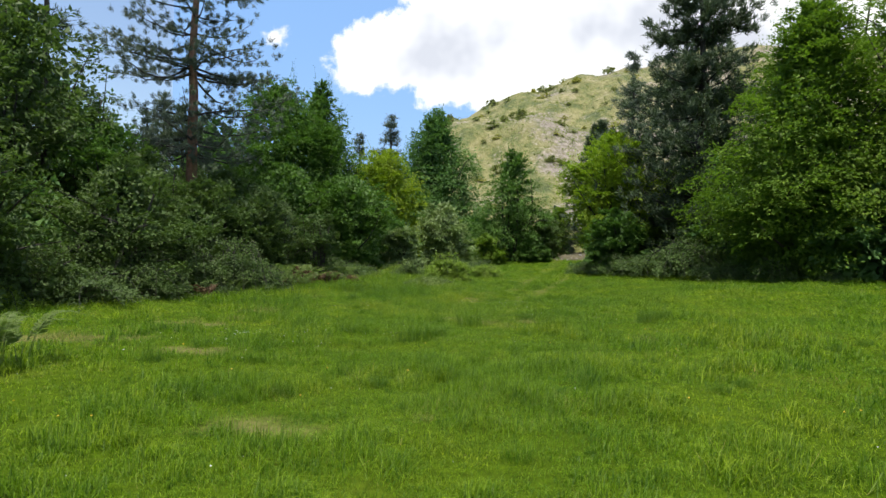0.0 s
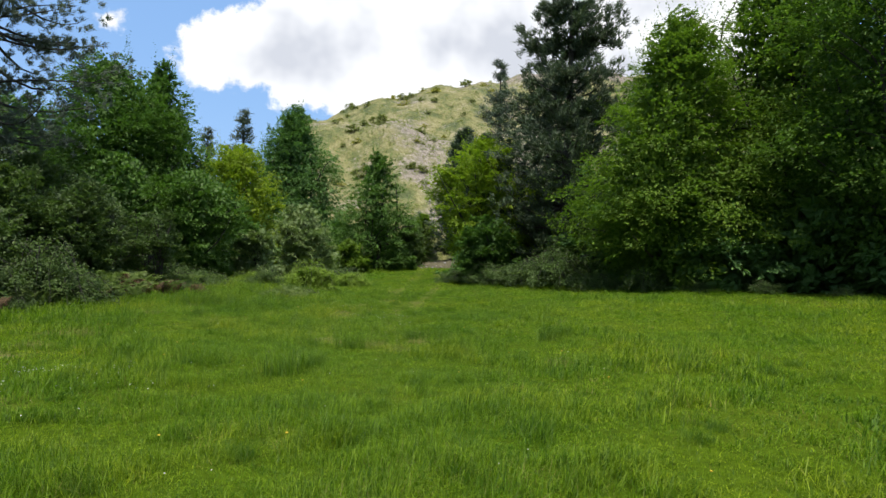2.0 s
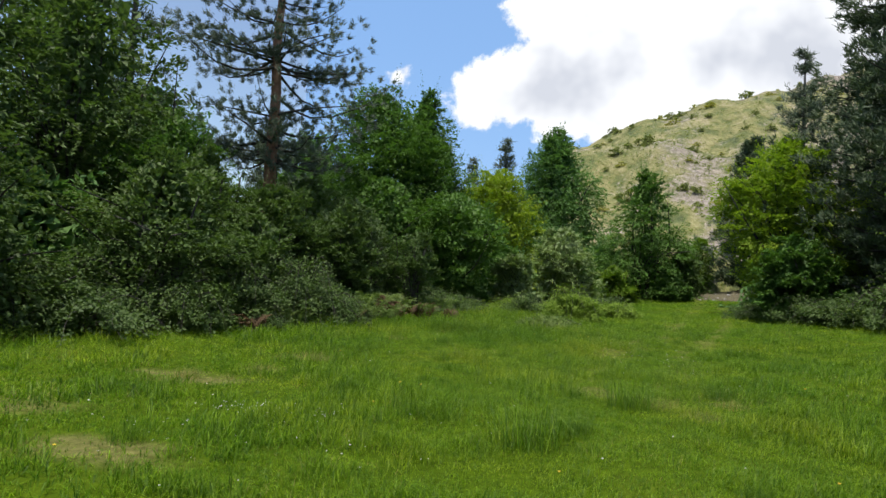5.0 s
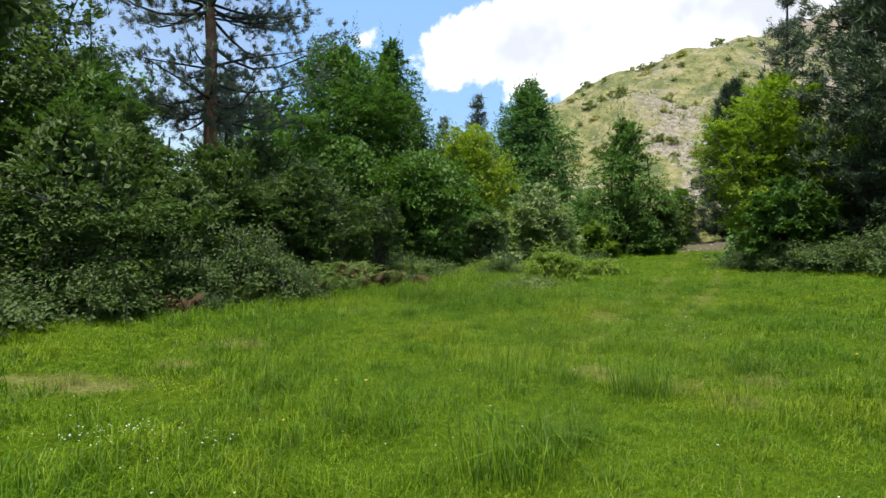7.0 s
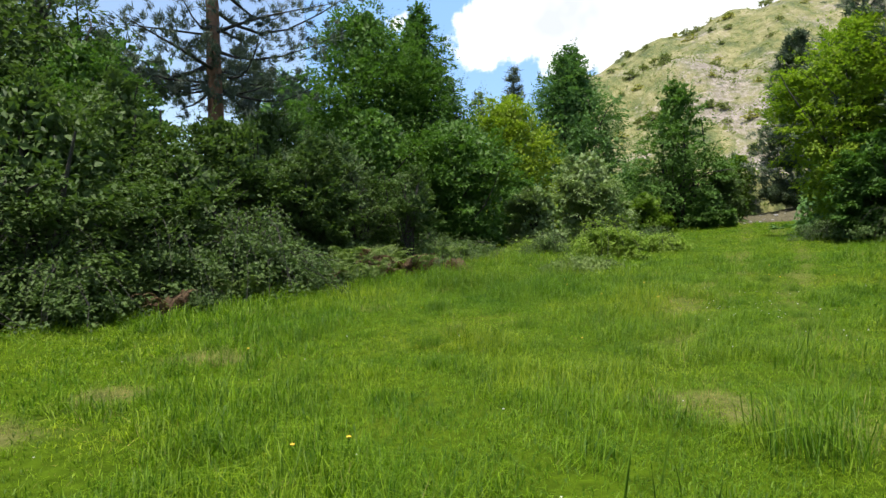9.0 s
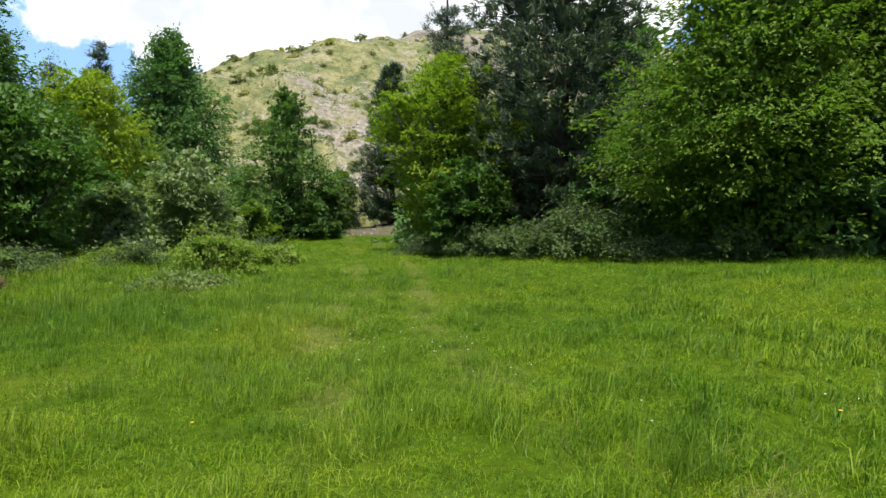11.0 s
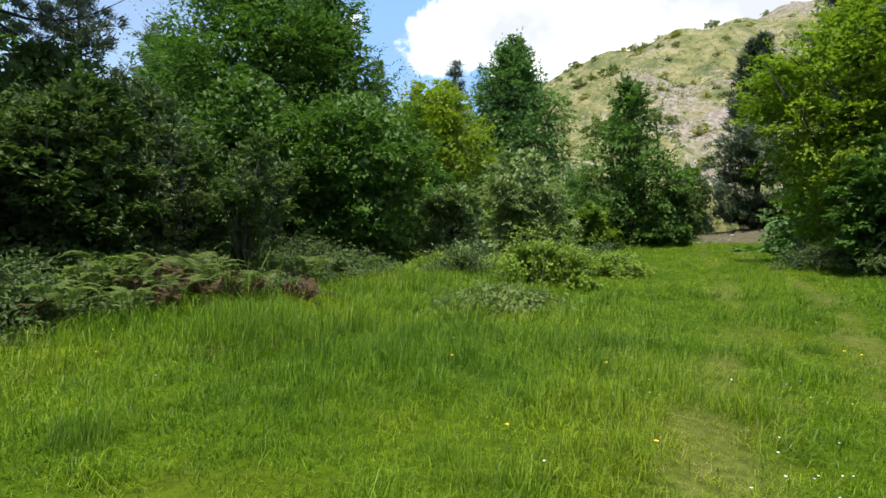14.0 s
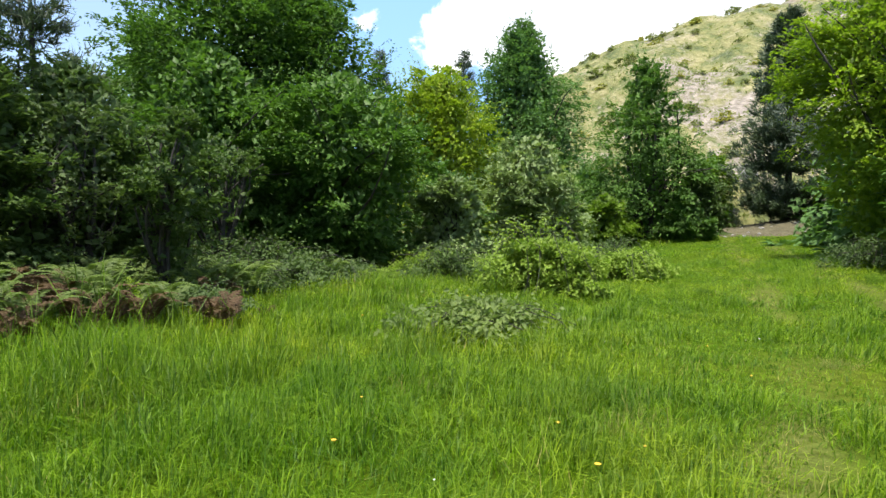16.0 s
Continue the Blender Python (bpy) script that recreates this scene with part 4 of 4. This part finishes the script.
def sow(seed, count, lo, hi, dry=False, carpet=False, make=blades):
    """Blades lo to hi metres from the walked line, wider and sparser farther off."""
    rs = np.random.default_rng(seed)
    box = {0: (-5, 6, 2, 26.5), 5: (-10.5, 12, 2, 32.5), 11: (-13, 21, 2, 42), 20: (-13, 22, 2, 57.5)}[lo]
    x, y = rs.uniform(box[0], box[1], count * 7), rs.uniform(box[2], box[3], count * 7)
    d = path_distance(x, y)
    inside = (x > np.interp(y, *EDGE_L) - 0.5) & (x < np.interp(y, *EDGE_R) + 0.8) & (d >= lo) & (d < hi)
    thin = np.maximum(track_mask(x, y) * 0.6, pale_mask(x, y) * 0.6)
    clumpy = 0.22 + 0.78 * smooth(0.25, 0.65, lattice(x, y, 0.28, 45) * 0.6 + lattice(x, y, 0.11, 46) * 0.4)
    if dry:
        keep = rs.random(len(x)) < np.clip(0.05 + thin * 0.9 + 0.35 * smooth(0.6, 0.8, lattice(x, y, 1.6, 47)), 0, 1)
    else:
        keep = rs.random(len(x)) < (1 - thin) * clumpy
    x, y, d = x[inside & keep][:count], y[inside & keep][:count], d[inside & keep][:count]
    n = len(x)
    worn = np.maximum(track_mask(x, y), pale_mask(x, y))
    lush = smooth(0.3, 0.75, lattice(x, y, 1.3, 48) * 0.45 + lattice(x, y, 0.38, 49) * 0.55) ** 1.7
    tall = 0.055 + 0.19 * lush + 0.12 * smooth(21, 25, y) * smooth(3.2, 0.5, x) + 0.10 * smooth(1.6, 0.2, x - np.interp(y, *EDGE_L))
    h = tall * rs.uniform(0.55, 1.35, n) * (1 - 0.55 * worn) * (0.8 if dry else 1.0)
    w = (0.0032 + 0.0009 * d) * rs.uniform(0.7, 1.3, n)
    if carpet:
        h, w = 0.03 + h * 0.35, w * 1.2
    return make(rs, x, y, ground_z(x, y) - 0.01, h, w, rs.uniform(0.05, 1.7, n))


def meadow(name, sets, mat, label):
    vs, fs, base = [], [], 0
    for v, f in sets:
        vs.append(v), fs.append(f + base)
        base += len(v)
    return tagged(new(name, mesh_from(name, np.concatenate(vs), np.concatenate(fs), mat)), label, "grass", kind="stuff")


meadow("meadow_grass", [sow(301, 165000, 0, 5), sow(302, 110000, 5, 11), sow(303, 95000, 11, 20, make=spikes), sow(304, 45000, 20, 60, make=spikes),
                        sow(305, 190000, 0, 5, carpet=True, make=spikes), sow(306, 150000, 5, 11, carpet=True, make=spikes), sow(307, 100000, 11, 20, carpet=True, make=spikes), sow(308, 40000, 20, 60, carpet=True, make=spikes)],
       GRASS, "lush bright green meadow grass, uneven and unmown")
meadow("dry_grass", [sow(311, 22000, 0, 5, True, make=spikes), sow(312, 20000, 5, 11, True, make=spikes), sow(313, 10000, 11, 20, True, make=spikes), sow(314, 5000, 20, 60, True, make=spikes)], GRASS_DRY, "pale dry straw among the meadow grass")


def tuft(name, seed, height, radius, mat, count=300, heads=5):
    """A tuft of arching blades with a few seed stalks standing out of it."""
    rs = np.random.default_rng(seed)
    r = radius * np.sqrt(rs.random(count)) * 0.6
    th = rs.uniform(0, 6.28, count)
    v, f = blades(rs, r * np.cos(th), r * np.sin(th), np.zeros(count) - 0.02, height * rs.uniform(0.5, 1.15, count), rs.uniform(0.003, 0.006, count), rs.uniform(0.15, 1.2, count))
    root = new(name)
    tagged(part("foliage", mesh_from("foliage", v, f, mat), root), kind="stuff")
    for k in range(heads):
        a, q = rs.uniform(0, 6.28), radius * 0.5 * rs.random()
        lean = rs.normal(0, 0.16, 2)
        hgt = height * rs.uniform(1.1, 1.6)
        t = np.array([0, 0.45, 0.8, 0.84, 0.92, 1.0])
        pts = np.c_[q * np.cos(a) + lean[0] * hgt * t ** 2, q * np.sin(a) + lean[1] * hgt * t ** 2, hgt * t]
        part("seed_stalk", mesh_from("seed_stalk", *tubes([(pts, np.array([0.0010, 0.0008, 0.0007, 0.0026, 0.0022, 0.0004]))], 4), mat), root)
    return root


TU = tuft("grass_tuft", 320, 0.36, 0.35, GRASS_DARK)
TG = tuft("grass_tuft", 321, 0.42, 0.4, GRASS)
spots = [(5.4, 17.0, 1.2), (0.74, 11.0, 1.0), (2.6, 17.6, 1.0), (0.1, 14.2, 1.5), (5.9, 17.4, 1.0), (1.25, 16.4, 1.4), (0.4, 14.6, 1.2), (-2.5, 24.8, 1.8), (-2.0, 25.1, 1.7), (-2.9, 25.2, 1.9), (-2.3, 24.3, 1.6), (-1.7, 25.6, 1.5), (-3.2, 25.7, 1.7), (-2.8, 24.5, 1.6), (1.1, 25.1, 1.1), (0.7, 24.8, 1.0), (-0.6, 26.6, 1.1), (-1.0, 24.2, 1.1), (2.8, 12.0, 0.7), (-1.6, 9.6, 0.7), (4.2, 10.4, 0.7), (-3.4, 19.5, 0.8), (-2.2, 21.6, 0.9), (2.6, 20.4, 0.7)]
for _ in range(60):
    y = float(rs.uniform(6, 34))
    x = float(rs.uniform(np.interp(y, *EDGE_L) + 0.4, min(np.interp(y, *EDGE_R) - 0.3, 9)))
    spots.append((x, y, float(rs.uniform(0.45, 0.85))))
for k, (x, y, s) in enumerate(spots):
    src = (TU, TG)[k % 2]
    lab = "taller darker tuft of coarse grass in the meadow" if k % 2 == 0 else "tall bright tuft of grass in the meadow"
    if k < 2:
        place(src, x, y, 0, s, 0.0, lab, "grass", "grass tufts")
    else:
        again(src, x, y, float(rs.uniform(0, 360)), s, lab, "grass tufts")


TD = tuft("grass_tuft", 322, 0.30, 0.5, GRASS_DRY, 260)
for k, (x, y, s) in enumerate([(-4.8, 16.0, 0.7), (-4.3, 16.2, 0.5), (-4.0, 18.5, 0.9), (-3.6, 18.6, 0.6), (-4.2, 17.1, 0.7), (0.9, 17.2, 0.6), (-2.3, 24.5, 1.2), (-2.7, 24.1, 0.9), (-0.2, 25.4, 0.8), (1.7, 16.6, 0.9), (2.1, 16.1, 0.8), (2.6, 17.0, 0.8),
                              (1.3, 24.6, 0.7), (-3.2, 21.4, 0.7), (-1.6, 20.2, 0.6), (0.2, 20.6, 0.7), (-6.0, 13.4, 0.9), (-5.4, 13.2, 0.7), (2.2, 23.2, 0.6), (2.9, 25.0, 0.6), (3.3, 26.6, 0.6), (4.6, 14.6, 0.9), (0.6, 9.0, 0.5)]):
    lab = "withered straw-coloured tuft among the green grass"
    if k:
        again(TD, x, y, float(rs.uniform(0, 360)), s, lab, "withered tufts")
    else:
        place(TD, x, y, 0, s, 0.0, lab, "grass", "withered tufts")


# clover heads and buttercups
def plain(name, color, rough=0.6):
    m, nt, bsdf, out = material(name)
    geo = nt.nodes.new("ShaderNodeNewGeometry")
    nt.links.new(ramp(nt, geo.outputs["Random Per Island"], [(0, tuple(c * 0.75 for c in color)), (1, color)]), bsdf.inputs["Base Color"])
    bsdf.inputs["Roughness"].default_value = rough
    return m


def flower_heads(seed, x, y, lift, size):
    rs = np.random.default_rng(seed)
    n = len(x)
    c = np.stack([x, y, ground_z(x, y) + lift * rs.uniform(0.6, 1.2, n)], 1)
    th = np.linspace(0, 2 * np.pi, 6, endpoint=False)
    s = (size * rs.uniform(0.6, 1.2, n))[:, None, None]
    ring = np.stack([np.cos(th), np.sin(th), 0.15 + 0 * th], 1)[None]
    low = np.stack([0.35 * np.cos(th), 0.35 * np.sin(th), -0.5 + 0 * th], 1)[None]
    top = np.array([[[0, 0, 0.55]]])
    v = np.concatenate([c[:, None] + s * ring, c[:, None] + s * low, c[:, None] + s * top], 1)
    k = np.arange(6)
    tri = np.concatenate([np.stack([k, (k + 1) % 6, 12 + 0 * k], 1), np.stack([k, 6 + k, (k + 1) % 6], 1), np.stack([(k + 1) % 6, 6 + k, 6 + (k + 1) % 6], 1)])
    f = (np.arange(n)[:, None, None] * 13 + tri[None]).reshape(-1, 3)
    return v.reshape(-1, 3), f


fx = np.concatenate([rs.normal(-2.6, 0.38, 90), rs.normal(-2.6, 0.9, 60), rs.normal(2.4, 0.7, 60), rs.uniform(-5, 6, 80)])
fy = np.concatenate([rs.normal(14.35, 0.2, 90), rs.normal(13.6, 0.8, 60), rs.normal(21.5, 1.4, 60), rs.uniform(5, 28, 80)])
tagged(new("clover_flowers", mesh_from("clover_flowers", *flower_heads(330, fx, fy, 0.08, 0.0088), plain("clover_white", (0.75, 0.74, 0.68)))), "scattered small white clover heads in the grass", "flowers", kind="stuff")
bx, by = np.concatenate([rs.uniform(-4, 5, 40), [1.0, 1.25, 3.2, 3.4]]), np.concatenate([rs.uniform(8, 30, 40), [23.6, 23.9, 24.4, 24.5]])
tagged(new("buttercups", mesh_from("buttercups", *flower_heads(331, bx, by, 0.24, 0.014), plain("buttercup", (0.75, 0.50, 0.02)))), "scattered small yellow buttercups in the grass", "flowers", kind="stuff")
